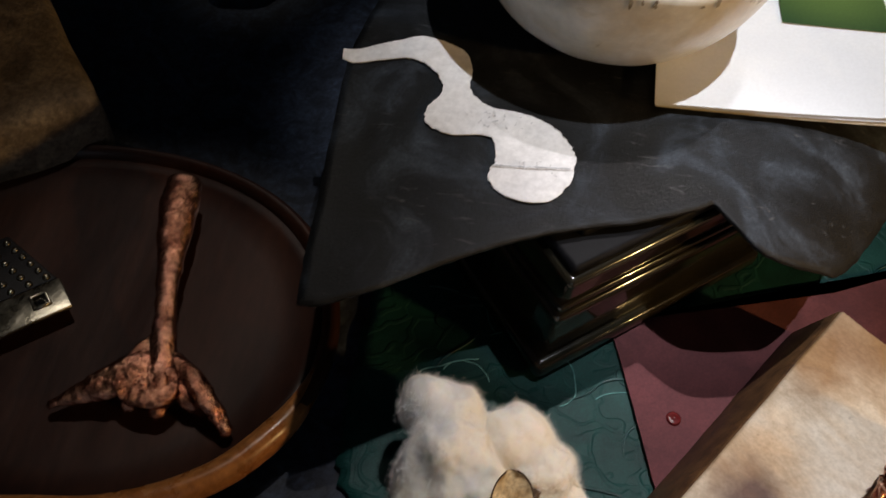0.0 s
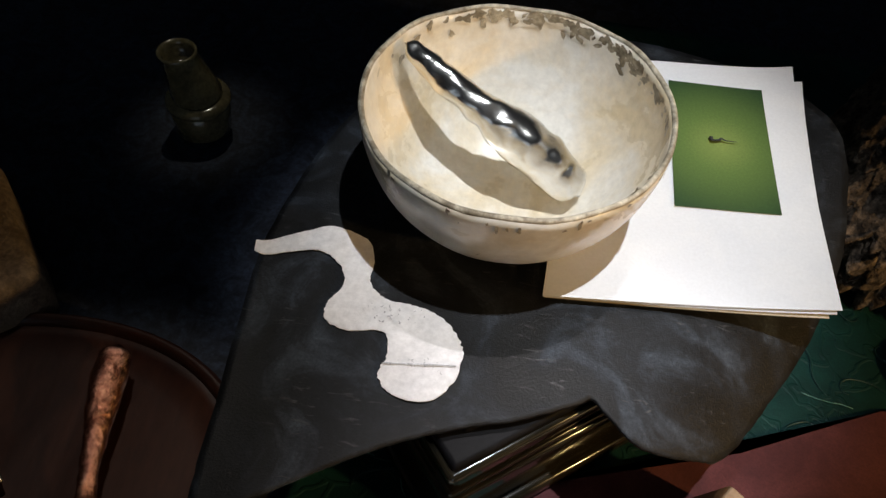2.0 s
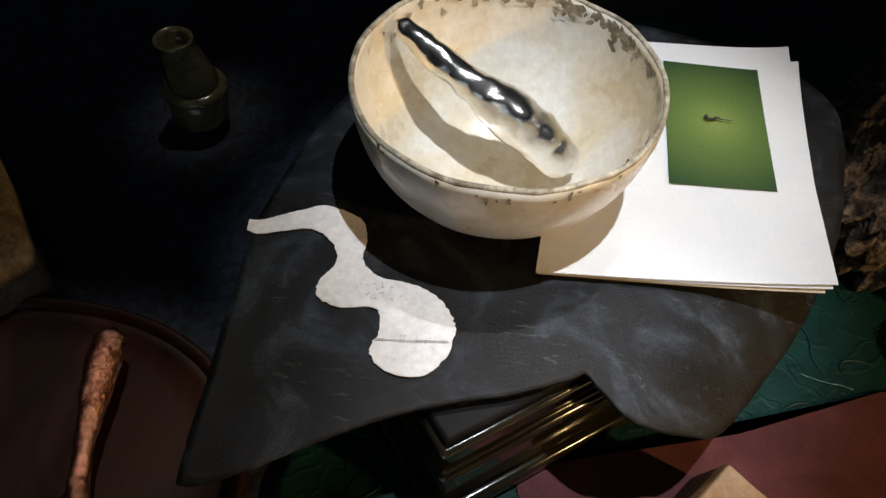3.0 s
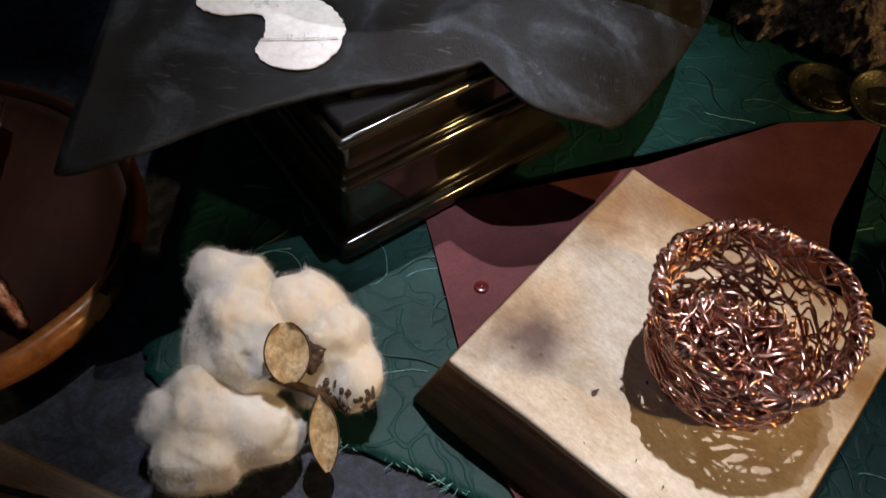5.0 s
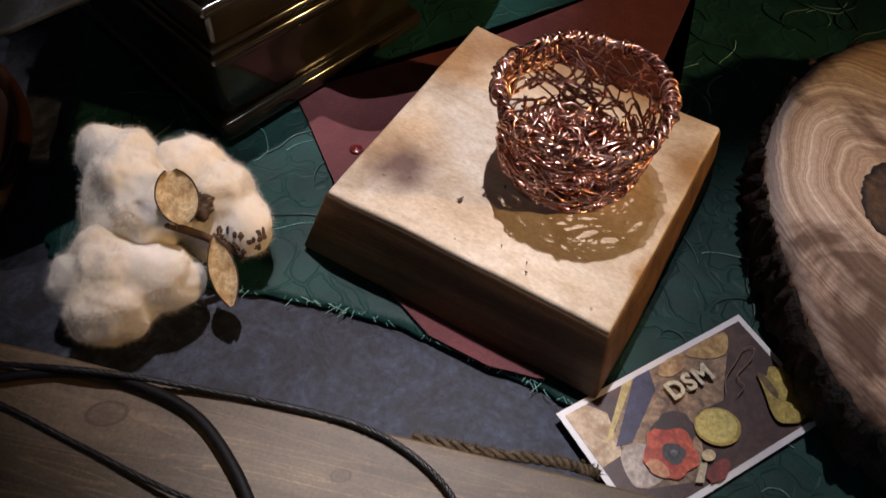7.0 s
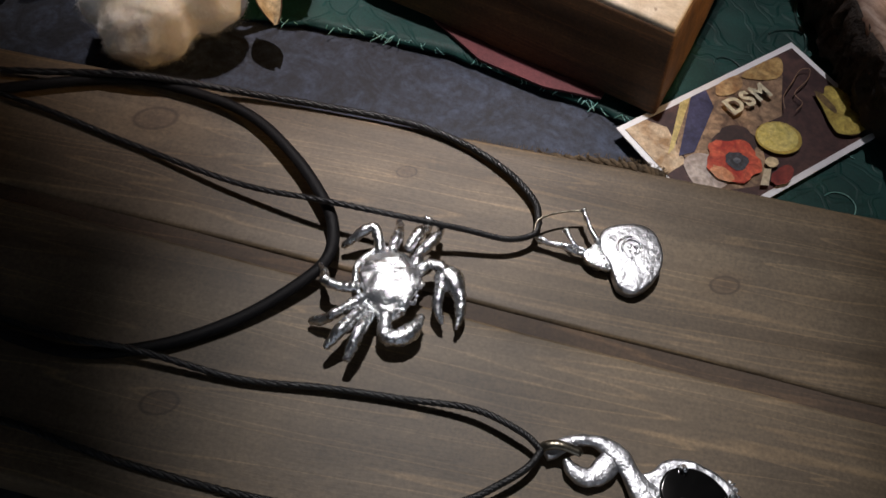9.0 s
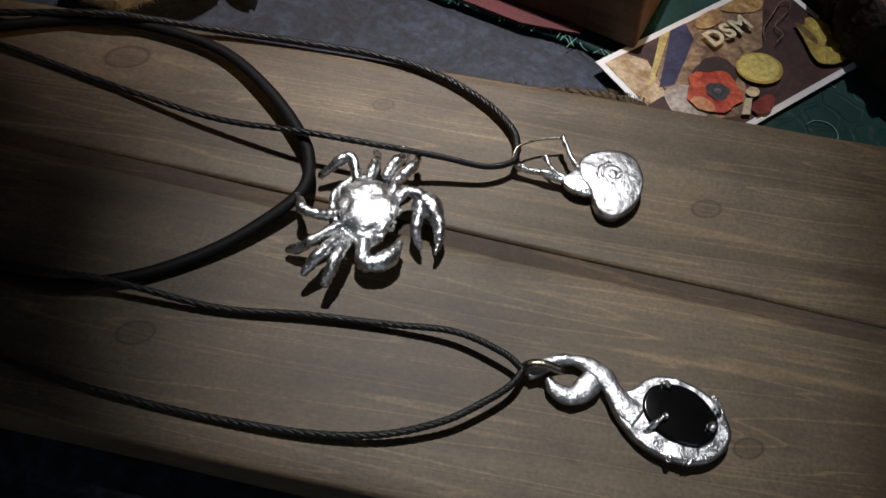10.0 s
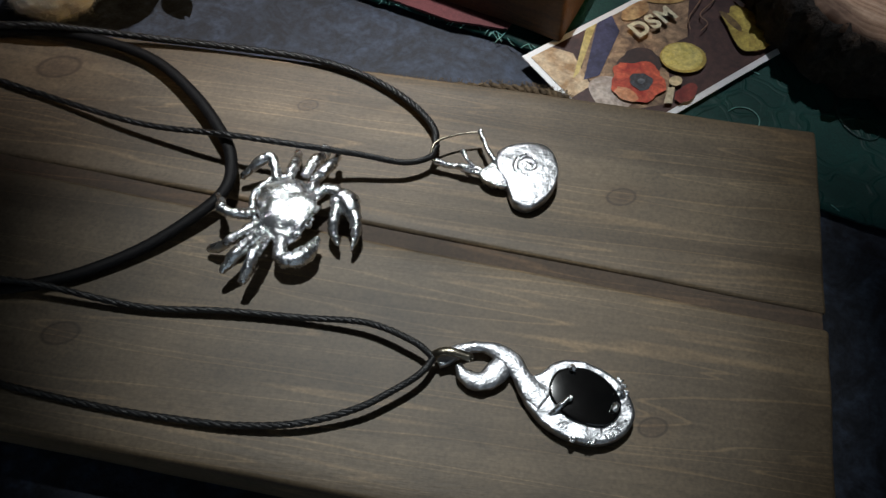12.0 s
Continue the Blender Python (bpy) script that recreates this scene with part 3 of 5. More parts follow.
def lacquer_case():
    """Local x runs along the visible long side, y to its back."""
    t = thing("lacquer_case", "black lacquered case with rounded mouldings under a leather sheet", "case", pose(0.1445, 0.2385, 0.0015, 0, 0, 37.5))
    L, D = 0.125, 0.125

    def band(name, inset, z0, z1, bev, label="", mat=None):
        bm = bmesh.new()
        i = inset
        slab(bm, [(i, i), (L - i, i), (L - i, D - i), (i, D - i)], z0, z1, bev, 4)
        part(name, bm, mat or M_LACQUER, t, label)
    band("plinth", 0.0, 0.0, 0.0105, 0.0035)
    band("body", 0.0045, 0.0085, 0.074, 0.004)
    band("moulding", 0.0015, 0.040, 0.0475, 0.0032)
    band("moulding", 0.0028, 0.0478, 0.052, 0.0019)
    band("lid", 0.0005, 0.068, 0.0735, 0.0024)
    band("lid", 0.003, 0.0725, 0.078, 0.0022, "", M_PANEL)
    band("lid_panel", 0.013, 0.076, 0.0812, 0.0022, "", M_PANEL)
    bm = bmesh.new()
    ring = [(0.016, 0.016), (L - 0.016, 0.016), (L - 0.016, D - 0.016), (0.016, D - 0.016)]
    tube(bm, [(x, y, 0.0812) for x, y in ring], 0.0009, 8, True)
    part("lid_bead", bm, M_LACQUER, t, "thin raised bead on the lid")


lacquer_case()


def sheet_height(x, y):
    # flat over the case, sagging past it to the right front corner
    d = (x - 0.215) * 0.80 - (y - 0.30) * 0.60
    sag = max(0.0, d + 0.012)
    l = max(0.0, 0.075 - x)
    return 0.0852 - 7.0 * sag ** 2 - 0.1 * l + wave(x, y, 0.0008, 30) + 0.03 * (max(0, y - 0.30) ** 1.3)


def leather_sheet():
    bm = bmesh.new()
    out = [(0.058, 0.36), (0.052, 0.320), (0.054, 0.262), (0.055, 0.222), (0.058, 0.2125), (0.076, 0.219), (0.098, 0.233), (0.122, 0.247), (0.143, 0.2555), (0.168, 0.264), (0.188, 0.2735), (0.1935, 0.2765), (0.2, 0.271),
           (0.214, 0.263), (0.238, 0.266), (0.252, 0.273), (0.27, 0.298), (0.292, 0.334), (0.31, 0.39), (0.30, 0.46), (0.2, 0.49), (0.11, 0.46), (0.075, 0.41)]
    sheet(bm, out, 0.0018, sheet_height, 200, 36, (0.17, 0.345), 0.0025, 4)
    tagged(part("leather_sheet", bm, M_SHEET), "scuffed charcoal leather sheet lying on the lacquered case", "leather")


leather_sheet()


def paper_snake():
    t = thing("paper_snake", "worn white paper cut-out in a wavy snake outline on dark leather", "paper cutout", pose(0, 0, 0))
    # upper edge and lower edge, side by side from tail to head
    pairs = [(0.050, 0.3302, 0.0505, 0.3248), (0.055, 0.3305, 0.0555, 0.3232), (0.063, 0.334, 0.063, 0.3248), (0.072, 0.338, 0.0715, 0.3268), (0.082, 0.341, 0.079, 0.327), (0.0965, 0.3365, 0.086, 0.3232), (0.1015, 0.326, 0.0905, 0.317),
             (0.1012, 0.317, 0.0908, 0.3105), (0.1045, 0.3115, 0.0868, 0.303), (0.111, 0.308, 0.0872, 0.295), (0.121, 0.307, 0.0965, 0.2912), (0.132, 0.3035, 0.1105, 0.2930), (0.1402, 0.295, 0.1142, 0.284),
             (0.143, 0.286, 0.1122, 0.2765), (0.1405, 0.2745, 0.1135, 0.2705), (0.135, 0.267, 0.1185, 0.2665), (0.129, 0.2648, 0.1245, 0.2648)]
    n, rng = 120, random.Random(3)
    bm = bmesh.new()
    rows = []
    for p in spline([(a - 0.0006, b - 0.001, c - 0.0006, d - 0.001) for a, b, c, d in pairs], n):
        u, v = p[:2], p[2:]
        row = []
        for k in range(5):
            q = u + (v - u) * k / 4
            if k in (0, 4):
                q = q + (u - v) * rng.uniform(-0.02, 0.02)
            row.append((q[0], q[1], sheet_height(q[0], q[1]) + 0.0013 + 0.0006 * noise.noise(Vector((q[0] * 90, q[1] * 90, 0)))))
        rows.append(row)
    for lift in (0.0, -0.0005):
        vs = [[bm.verts.new((a, b, c + lift)) for a, b, c in r] for r in rows]
        for r, q in zip(vs, vs[1:]):
            for k in range(4):
                bm.faces.new((r[k], r[k + 1], q[k + 1], q[k]))
    part("cutout", bm, M_SNAKE, t)
    bm = bmesh.new()
    a, b = Vector((0.1125, 0.2775, 0)), Vector((0.1405, 0.2805, 0))
    for k in range(24):
        p, q = a.lerp(b, k / 24), a.lerp(b, (k + 0.9) / 24)
        w = 0.0002 + 0.0003 * rng.random()
        f = [bm.verts.new((v.x, v.y + s * w, sheet_height(v.x, v.y) + 0.0022)) for v, s in ((p, -1), (q, -1), (q, 1), (p, 1))]
        bm.faces.new(f)
    part("fold_line", bm, M_FOLD, t, "grey pencilled fold line")
    bm = bmesh.new()
    for k in range(46):
        x, y = min(0.126, max(0.098, rng.gauss(0.112, 0.007))), min(0.3035, max(0.2958, rng.gauss(0.2998, 0.0025)))
        if k % 3 == 0:
            x, y = rng.uniform(0.116, 0.137), 0.279 + rng.uniform(-0.0035, 0.0035)
        z = sheet_height(x, y) + 0.0023
        flat_shape(bm, circle(x, y, rng.uniform(0.0002, 0.0009), rng.uniform(0.0001, 0.0003), 7, rng.uniform(0, 3), 0.4, k), z)
    tagged(part("smudge", bm, M_FOLD, t), "grey smudges and specks", kind="stuff")


paper_snake()


def booklet():
    t = thing("booklet", "stack of white sheets with a green picture on top", "booklet", pose(0, 0, 0))

    def page(name, corners, z, mat, lift, label=""):
        bm = bmesh.new()
        a, b, c, d = (np.array(q) for q in corners)
        n = 24
        tops = []
        for dz in (0, -0.0004):
            g = []
            for i in range(n + 1):
                for j in range(n + 1):
                    u, v = i / n, j / n
                    q = (a * (1 - u) + b * u) * (1 - v) + (d * (1 - u) + c * u) * v
                    h = z + lift * (u ** 3) * ((1 - v) ** 2) + 0.0012 * math.sin(3 * u + 1) * v + lift * 0.8 * (u * v) ** 6
                    g.append(bm.verts.new((q[0], q[1], h + dz)))
            for i in range(n):
                for j in range(n):
                    k = i * (n + 1) + j
                    bm.faces.new((g[k], g[k + 1], g[k + n + 2], g[k + n + 1]))
            tops.append(g)
        part(name, bm, mat, t, label)
    page("page", [(0.1725, 0.3175), (0.287, 0.3245), (0.287, 0.470), (0.18, 0.462)], 0.0887, M_PAPERTAN, 0.003, "cream sheet at the bottom")
    page("page", [(0.1715, 0.317), (0.2895, 0.3255), (0.2945, 0.470), (0.18, 0.466)], 0.0897, M_PAPER, 0.004)
    page("page", [(0.171, 0.3165), (0.291, 0.3265), (0.290, 0.479), (0.18, 0.467)], 0.0910, M_PAPER, 0.0045)
    bm = bmesh.new()
    n = 14
    a, b, c, d = (np.array(q) for q in ((0.2262, 0.3737), (0.2735, 0.3763), (0.2728, 0.4590), (0.226, 0.4572)))
    mid = (a + b + c + d) / 4
    g = []
    for i in range(n + 1):
        for j in range(n + 1):
            u, v = i / n, j / n
            q = (a * (1 - u) + b * u) * (1 - v) + (d * (1 - u) + c * u) * v - mid
            pu, pv = (q[0] + mid[0] - 0.171) / 0.12, (q[1] + mid[1] - 0.3215) / 0.146
            h = 0.0045 * max(pu, 0) ** 3 * (1 - pv) ** 2 + 0.0012 * math.sin(3 * pu + 1) * pv + 0.0036 * (max(pu, 0) * pv) ** 6
            g.append(bm.verts.new((q[0], q[1], h + 0.0007)))
    for i in range(n):
        for j in range(n):
            k = i * (n + 1) + j
            bm.faces.new((g[k], g[k + n + 1], g[k + n + 2], g[k + 1]))
    pic = part("picture", bm, M_GREENPRINT, t, "green picture with a paler centre", place=pose(mid[0], mid[1], 0.0910))
    bm = bmesh.new()
    tube(bm, spline([(-0.0055, 0.0012, 0), (-0.0052, -0.0008, 0), (-0.002, -0.0006, 0), (-0.0008, 0.0008, 0), (0.001, -0.0002, 0), (0.0025, -0.0004, 0), (0.0066, -0.0004, 0)], 30),
         [0.0009 * (1 - 0.75 * k / 29) for k in range(30)], 6, flat=0.15)
    part("squiggle", bm, M_INK, pic, "small dark printed squiggle", place=pose(0.0005, 0.0015, 0.0026))


booklet()


def bowl():
    t = thing("ceramic_bowl", "round ivory glazed bowl with a chipped brown rim, on dark leather", "bowl", pose(0.1502, 0.3648, 0.0864))
    R, H = 0.0612, 0.0615

    def profile(scale, z0):
        out = []
        for k in range(20):
            a = math.pi / 2 * k / 19
            out.append((max(0.0001, scale * math.sin(a) ** 0.8), z0 + (H - z0) * (1 - math.cos(a) ** 1.05)))
        return out

    def wob(r, z, a):
        k = z / H
        return r * (1 + 0.008 * math.sin(2 * a + 1)), z + k * (0.0006 * math.sin(3 * a) + 0.0004 * math.sin(11 * a))
    bm = bmesh.new()
    outer = profile(R, 0.0)
    inner = profile(R - 0.0022, 0.0028)
    outer[0] = (0.016, 0.0)
    lathe(bm, outer + inner[::-1], 96, wob)
    part("bowl_body", bm, M_BOWL, t)
    bm = bmesh.new()
    rng = random.Random(9)
    ring = []
    for k in range(220):
        a = 2 * math.pi * k / 220
        r, z = wob(R - 0.0011, H, a)
        ring.append((r * math.cos(a), r * math.sin(a), z))
    tube(bm, ring, [0.00118 * (1 + 0.10 * noise.noise(Vector((p[0] * 120, p[1] * 120, 0)))) for p in ring], 8, True)
    part("rim", bm, M_BOWLRIM, t, "rough brown unglazed rim")
    # patches where the glaze has crawled back from the rim, inside
    bm = bmesh.new()
    for k in range(150):
        a = rng.gauss(1.05, 0.75)
        d = abs(rng.gauss(0, 0.0028))
        z = H - 0.0012 - d
        r = R - 0.0022 - 0.0006 - d * 0.12
        s = rng.uniform(0.0006, 0.0017)
        out = circle(0, 0, s * 1.7, s, 9, rng.uniform(0, 3), 0.4, k)
        vs = []
        for u, v in out:
            b = a + u / r
            vs.append(bm.verts.new(((r - 0.0003) * math.cos(b), (r - 0.0003) * math.sin(b), z + v)))
        bm.faces.new(vs)
    # drips and stains outside, below the rim
    for k in range(30):
        a = rng.uniform(2.6, 6.0)
        d = 0.0016 + abs(rng.gauss(0, 0.0016))
        r = R * math.sin(math.acos(min(1.0, (d / H) ** (1 / 1.05)))) ** 0.8 + 0.0004
        s = rng.uniform(0.0004, 0.0011)
        tall = rng.choice((0.8, 0.8, 1.6, 3.0))
        vs = []
        for u, v in circle(0, 0, s, s * tall, 9, 0.0, 0.4, k + 200):
            b = a + u / r
            rr = r * (1 + 0.008 * math.sin(2 * b + 1))
            vs.append(bm.verts.new((rr * math.cos(b), rr * math.sin(b), H - d + v)))
        bm.faces.new(vs)
    part("glaze_flaw", bm, M_BOWLRIM, t, "brown bare patches and drips by the rim")["kind"] = "stuff"


bowl()


def silver_pod():
    a, b = Vector((0.1030, 0.3910, 0.1470)), Vector((0.1815, 0.3620, 0.1040))
    prof = [(0.0, 0.0014), (0.02, 0.0032), (0.07, 0.0042), (0.2, 0.0056), (0.36, 0.0062), (0.46, 0.0074), (0.56, 0.0096), (0.68, 0.0106), (0.78, 0.0102), (0.86, 0.0094), (0.92, 0.0090), (0.97, 0.0066), (1.0, 0.002)]
    ps = spline(prof, 70)
    side = (b - a).cross(Vector((0, 0, 1))).normalized()
    pts, rad = [], []
    for f, r in ps:
        p = a.lerp(b, f) + side * 0.0022 * math.sin(5.5 * f) + Vector((0, 0, 0.0022 * math.sin(4 * f)))
        pts.append(p)
        rad.append(r)
    bm = bmesh.new()
    tube(bm, pts, rad, 28)
    for v in bm.verts:
        v.co += 0.0014 * noise.noise_vector(v.co * 150) + 0.0004 * noise.noise_vector(v.co * 420)
    tagged(part("silver_pod", bm, M_SILVER), "polished silver pod-shaped casting leaning inside the bowl", "sculpture")


silver_pod()

# ---- wooden block and copper nest ----


def wooden_block():
    u = Vector((0.283 - 0.1895, 0.1025 - 0.1765)).normalized()
    ang = math.degrees(math.atan2(u.y, u.x))
    t = thing("wooden_block", "square block of pale wood with scorch stains and brown sides", "wood block", pose(0.2715, 0.1885, 0.0016, 0, 0, ang))
    h = 0.0605
    bm = bmesh.new()
    slab(bm, [(-h, -h), (h, -h), (h, h), (-h, h)], 0.0, 0.0325, 0.0012, 2)
    bmesh.ops.subdivide_edges(bm, edges=[e for e in bm.edges if e.calc_length() > 0.05], cuts=10, use_grid_fill=True)
    for v in bm.verts:
        # the sides flare out towards the base
        k = 1 - v.co.z / 0.0325
        v.co.x += k * (0.0085 if v.co.x < 0 else 0.005) * v.co.x / h
        v.co.y += k * (0.0075 if v.co.y < 0 else 0.003) * v.co.y / h
        v.co += 0.0007 * noise.noise_vector(v.co * 45)
    part("body", bm, M_BLOCKSIDE, t, "brown weathered sides")
    bm = bmesh.new()
    slab(bm, [(-h + 0.0006, -h + 0.0006), (h - 0.0006, -h + 0.0006), (h - 0.0006, h - 0.0006), (-h + 0.0006, h - 0.0006)], 0.0300, 0.0342, 0.0014, 3)
    bmesh.ops.subdivide_edges(bm, edges=[e for e in bm.edges if e.calc_length() > 0.05], cuts=10, use_grid_fill=True)
    for v in bm.verts:
        v.co += 0.0006 * noise.noise_vector(v.co * 45)
    part("top_face", bm, M_BLOCKTOP, t, "cream sanded top with a purple-brown stain")
    bm = bmesh.new()
    rng = random.Random(5)
    for k in range(5):
        x, y = rng.uniform(-0.055, 0.03), rng.uniform(-0.055, -0.01)
        flat_shape(bm, circle(x, y, rng.uniform(0.0003, 0.0009), rng.uniform(0.0002, 0.0005), 7, rng.uniform(0, 3), 0.5, k), 0.0352)
    flat_shape(bm, circle(-0.014, -0.0366, 0.0017, 0.0008, 9, 1.2, 0.5, 77), 0.0352)
    part("chip_mark", bm, M_HUSK, t, "small dark nicks")["kind"] = "stuff"


wooden_block()


def copper_nest():
    z0 = 0.0362
    t = thing("wire_nest", "small open nest of tangled copper wire with a twisted rim", "wire nest", pose(0.284, 0.1832, z0))
    rng = random.Random(21)
    R, H = 0.0322, 0.0385

    def sway(a):
        return 0.0013 * math.sin(2 * a + 1) + 0.0008 * math.sin(5 * a)
    for s in range(4):
        bm = bmesh.new()
        pts = []
        for k in range(190):
            a = 2 * math.pi * k / 190
            q = 13 * a + s * math.pi / 2 + 1.6 * noise.noise(Vector((a * 1.5, s * 3.0, 7)))
            r = R + 0.0016 * math.cos(q) + 0.0009 * math.sin(3 * a) + 0.0010 * noise.noise(Vector((3 * math.cos(a), 3 * math.sin(a), s)))
            pts.append((r * math.cos(a), r * math.sin(a), H + 0.0015 * math.sin(q) + sway(a) + 0.0005 * noise.noise(Vector((a * 6, s, 3)))))
        tube(bm, pts, 0.00085, 6, True, flat=0.55)
        part("rim_strand", bm, M_COPPER, t)

    loops = bmesh.new()
    for k in range(46):
        a, tilt, rr = rng.uniform(0, 6.28), rng.uniform(-0.9, 0.9), rng.uniform(0.0022, 0.0034)
        ring = []
        for i in range(14):
            q = 2 * math.pi * i / 14
            b = a + tilt * 0.09 * math.sin(q)
            r = R + rr * math.cos(q)
            ring.append((r * math.cos(b), r * math.sin(b), H + rr * math.sin(q) - 0.0004 + sway(a)))
        tube(loops, ring, 0.0006, 5, True)
    tagged(part("rim_wrap", loops, M_COPPER, t), "short wire turns round the rim", kind="stuff")

    def radius(z):
        # a narrow foot, a slight waist and a flared mouth
        f = z / H
        return 0.0240 + (R - 0.0240) * f ** 0.75 + 0.0012 * math.sin(6.28 * f)
    wall = bmesh.new()
    for k in range(225):
        low = k % 5 == 0
        a, z = rng.uniform(0, 6.28), rng.uniform(0.001, H) if k % 3 else rng.uniform(0.6 * H, H)
        da, dz = rng.choice((-1, 1)) * rng.uniform(0.4, 1.6), rng.uniform(-0.03, 0.03)
        if low:
            z, dz = rng.uniform(0.0006, 0.005), rng.uniform(-0.003, 0.010)
        ph, n = rng.uniform(0, 6.28), 18
        pts = []
        for i in range(n):
            f = i / (n - 1)
            b = a + da * f + 0.12 * math.sin(7 * f + ph)
            zz = min(H, max(0.0006, z + dz * f + 0.002 * math.sin(9 * f + ph)))
            r = radius(zz) + 0.0014 * math.sin(8 * f + ph) + rng.uniform(-0.0004, 0.0004)
            pts.append((r * math.cos(b), r * math.sin(b), zz))
        if rng.random() < 0.45:
            tube(wall, pts, 0.00082, 6, flat=0.4)
        else:
            tube(wall, pts, rng.choice((0.00042, 0.00055)), 5)
    tagged(part("wall_wire", wall, M_COPPER, t), "loosely woven copper wire wall", kind="stuff")
    bottom = bmesh.new()
    for k in range(150):
        n, a, zz = 20, rng.uniform(0, 6.28), rng.uniform(0.001, 0.012)
        x, y, bend = rng.gauss(0, 0.012), rng.gauss(0, 0.012), rng.choice((-1, 1)) * rng.uniform(0.02, 0.22)
        pts = []
        for i in range(n):
            if math.hypot(x, y) > 0.022:
                a = math.atan2(-y, -x) + 0.8 * bend
            h = min(1.0, 0.0225 / max(1e-6, math.hypot(x, y)))
            x, y = x * h, y * h
            up = 14.0 * max(0.0, math.hypot(x, y) - 0.012) ** 2
            pts.append((x, y, max(0.0006, zz + up + 0.002 * math.sin(0.6 * i + k))))
            a += bend + rng.uniform(-0.22, 0.22)
            x, y = x + 0.0027 * math.cos(a), y + 0.0027 * math.sin(a)
        line = spline(pts, 26)
        if rng.random() < 0.4:
            tube(bottom, line, 0.00095, 6, flat=0.35)
        else:
            tube(bottom, line, rng.choice((0.0004, 0.00052)), 5)
    tagged(part("bottom_wire", bottom, M_COPPER, t), "tangled copper wire bottom", kind="stuff")


copper_nest()

# ---- cotton boll ----


def cotton_boll():
    t = thing("cotton_boll", "open boll of fluffy raw cotton with dry tan bracts", "cotton", pose(0, 0, 0))
    locks = [[((0.1035, 0.2065, 0.0325), (0.0125, 0.0110, 0.0150)), ((0.1135, 0.2035, 0.0325), (0.0105, 0.0110, 0.0140)), ((0.1120, 0.1900, 0.0345), (0.0150, 0.0140, 0.0170)), ((0.1200, 0.1785, 0.0300), (0.0155, 0.0140, 0.0180)), ((0.1040, 0.1800, 0.0220), (0.0120, 0.0140, 0.0150))],
             [((0.1320, 0.1985, 0.0280), (0.0140, 0.0125, 0.0150)), ((0.1450, 0.1905, 0.0240), (0.0140, 0.0130, 0.0145)), ((0.1545, 0.1790, 0.0175), (0.0100, 0.0130, 0.0110)), ((0.1355, 0.2030, 0.0280), (0.0125, 0.0095, 0.0140)), ((0.1400, 0.1800, 0.0150), (0.0120, 0.0120, 0.0120))],
             [((0.1225, 0.1565, 0.0180), (0.0160, 0.0118, 0.0155)), ((0.1050, 0.1590, 0.0190), (0.0140, 0.0130, 0.0160)), ((0.0895, 0.1590, 0.0165), (0.0085, 0.0090, 0.0110)), ((0.1010, 0.1680, 0.0200), (0.0110, 0.0080, 0.0150)), ((0.1005, 0.1430, 0.0130), (0.0100, 0.0080, 0.0120)), ((0.1040, 0.1460, 0.0140), (0.0160, 0.0110, 0.0130))]]
    husk_seats = []
    for s, lock in enumerate(locks):
        bm = bmesh.new()
        made = bmesh.ops.create_icosphere(bm, subdivisions=6, radius=1.0)["verts"]
        mid = np.mean([c for c, ax in lock], axis=0)
        way = np.array([v.co.normalized()[:] for v in made])
        steps = np.linspace(0.004, 0.046, 130)
        reach = np.full(len(way), 0.004)
        for d in steps:
            q = mid + way * d
            f = sum(np.exp(3.6 * (1 - (((q - np.array(c)) / np.array(ax)) ** 2).sum(axis=1))) for c, ax in lock)
            reach = np.where(f >= 1.0, d, reach)
        for v, w, d in zip(made, way, reach):
            q = Vector(mid + w * d)
            soft = 0.0026 * noise.noise(q * 105 + Vector((s * 5, 0, 0))) + 0.0008 * noise.noise(q * 260) + 0.00015 * noise.noise(q * 800)
            v.co = q + Vector(w) * soft
            v.co.z = max(v.co.z, 0.0006)
        bmesh.ops.smooth_vert(bm, verts=bm.verts, factor=0.5, use_axis_x=True, use_axis_y=True, use_axis_z=True)
        bmesh.ops.recalc_face_normals(bm, faces=bm.faces)
        bm.normal_update()
        rng = random.Random(40 + s)
        seeds = [(v.co.copy(), v.normal.copy()) for v in bm.verts]
        if s == 1:
            husk_seats += [p for p, nrm in seeds if nrm.dot(Vector((0.1, -0.75, 0.65)).normalized()) > 0.66 and p.x > 0.140 and p.z < 0.024 and p.y < 0.182]
        lobe = part("cotton_lock", bm, M_COTTON, t)
        lint = bmesh.new()
        for k in range(42000):
            p, nrm = seeds[rng.randrange(len(seeds))]
            d = (nrm * rng.uniform(0.0, 0.9) + Vector((rng.gauss(0, 1), rng.gauss(0, 1), rng.gauss(0, 1)))).normalized()
            e = Vector((rng.gauss(0, 1), rng.gauss(0, 1), rng.gauss(0, 1))).normalized()
            ln = 0.0006 + 0.0024 * rng.random() ** 1.8
            w = d.cross(e).normalized() * 0.000025
            m = p + d * ln * 0.55 + e * ln * 0.2
            q = p + d * ln + e * ln * 0.55
            vs = [lint.verts.new(v) for v in (p - w, p + w, m + w, m - w, q)]
            lint.faces.new(vs[:4])
            lint.faces.new((vs[3], vs[2], vs[4]))
        mesh = part("lint", lint, M_LINT, lobe, "loose cotton fibres")
        mesh["kind"] = "stuff"

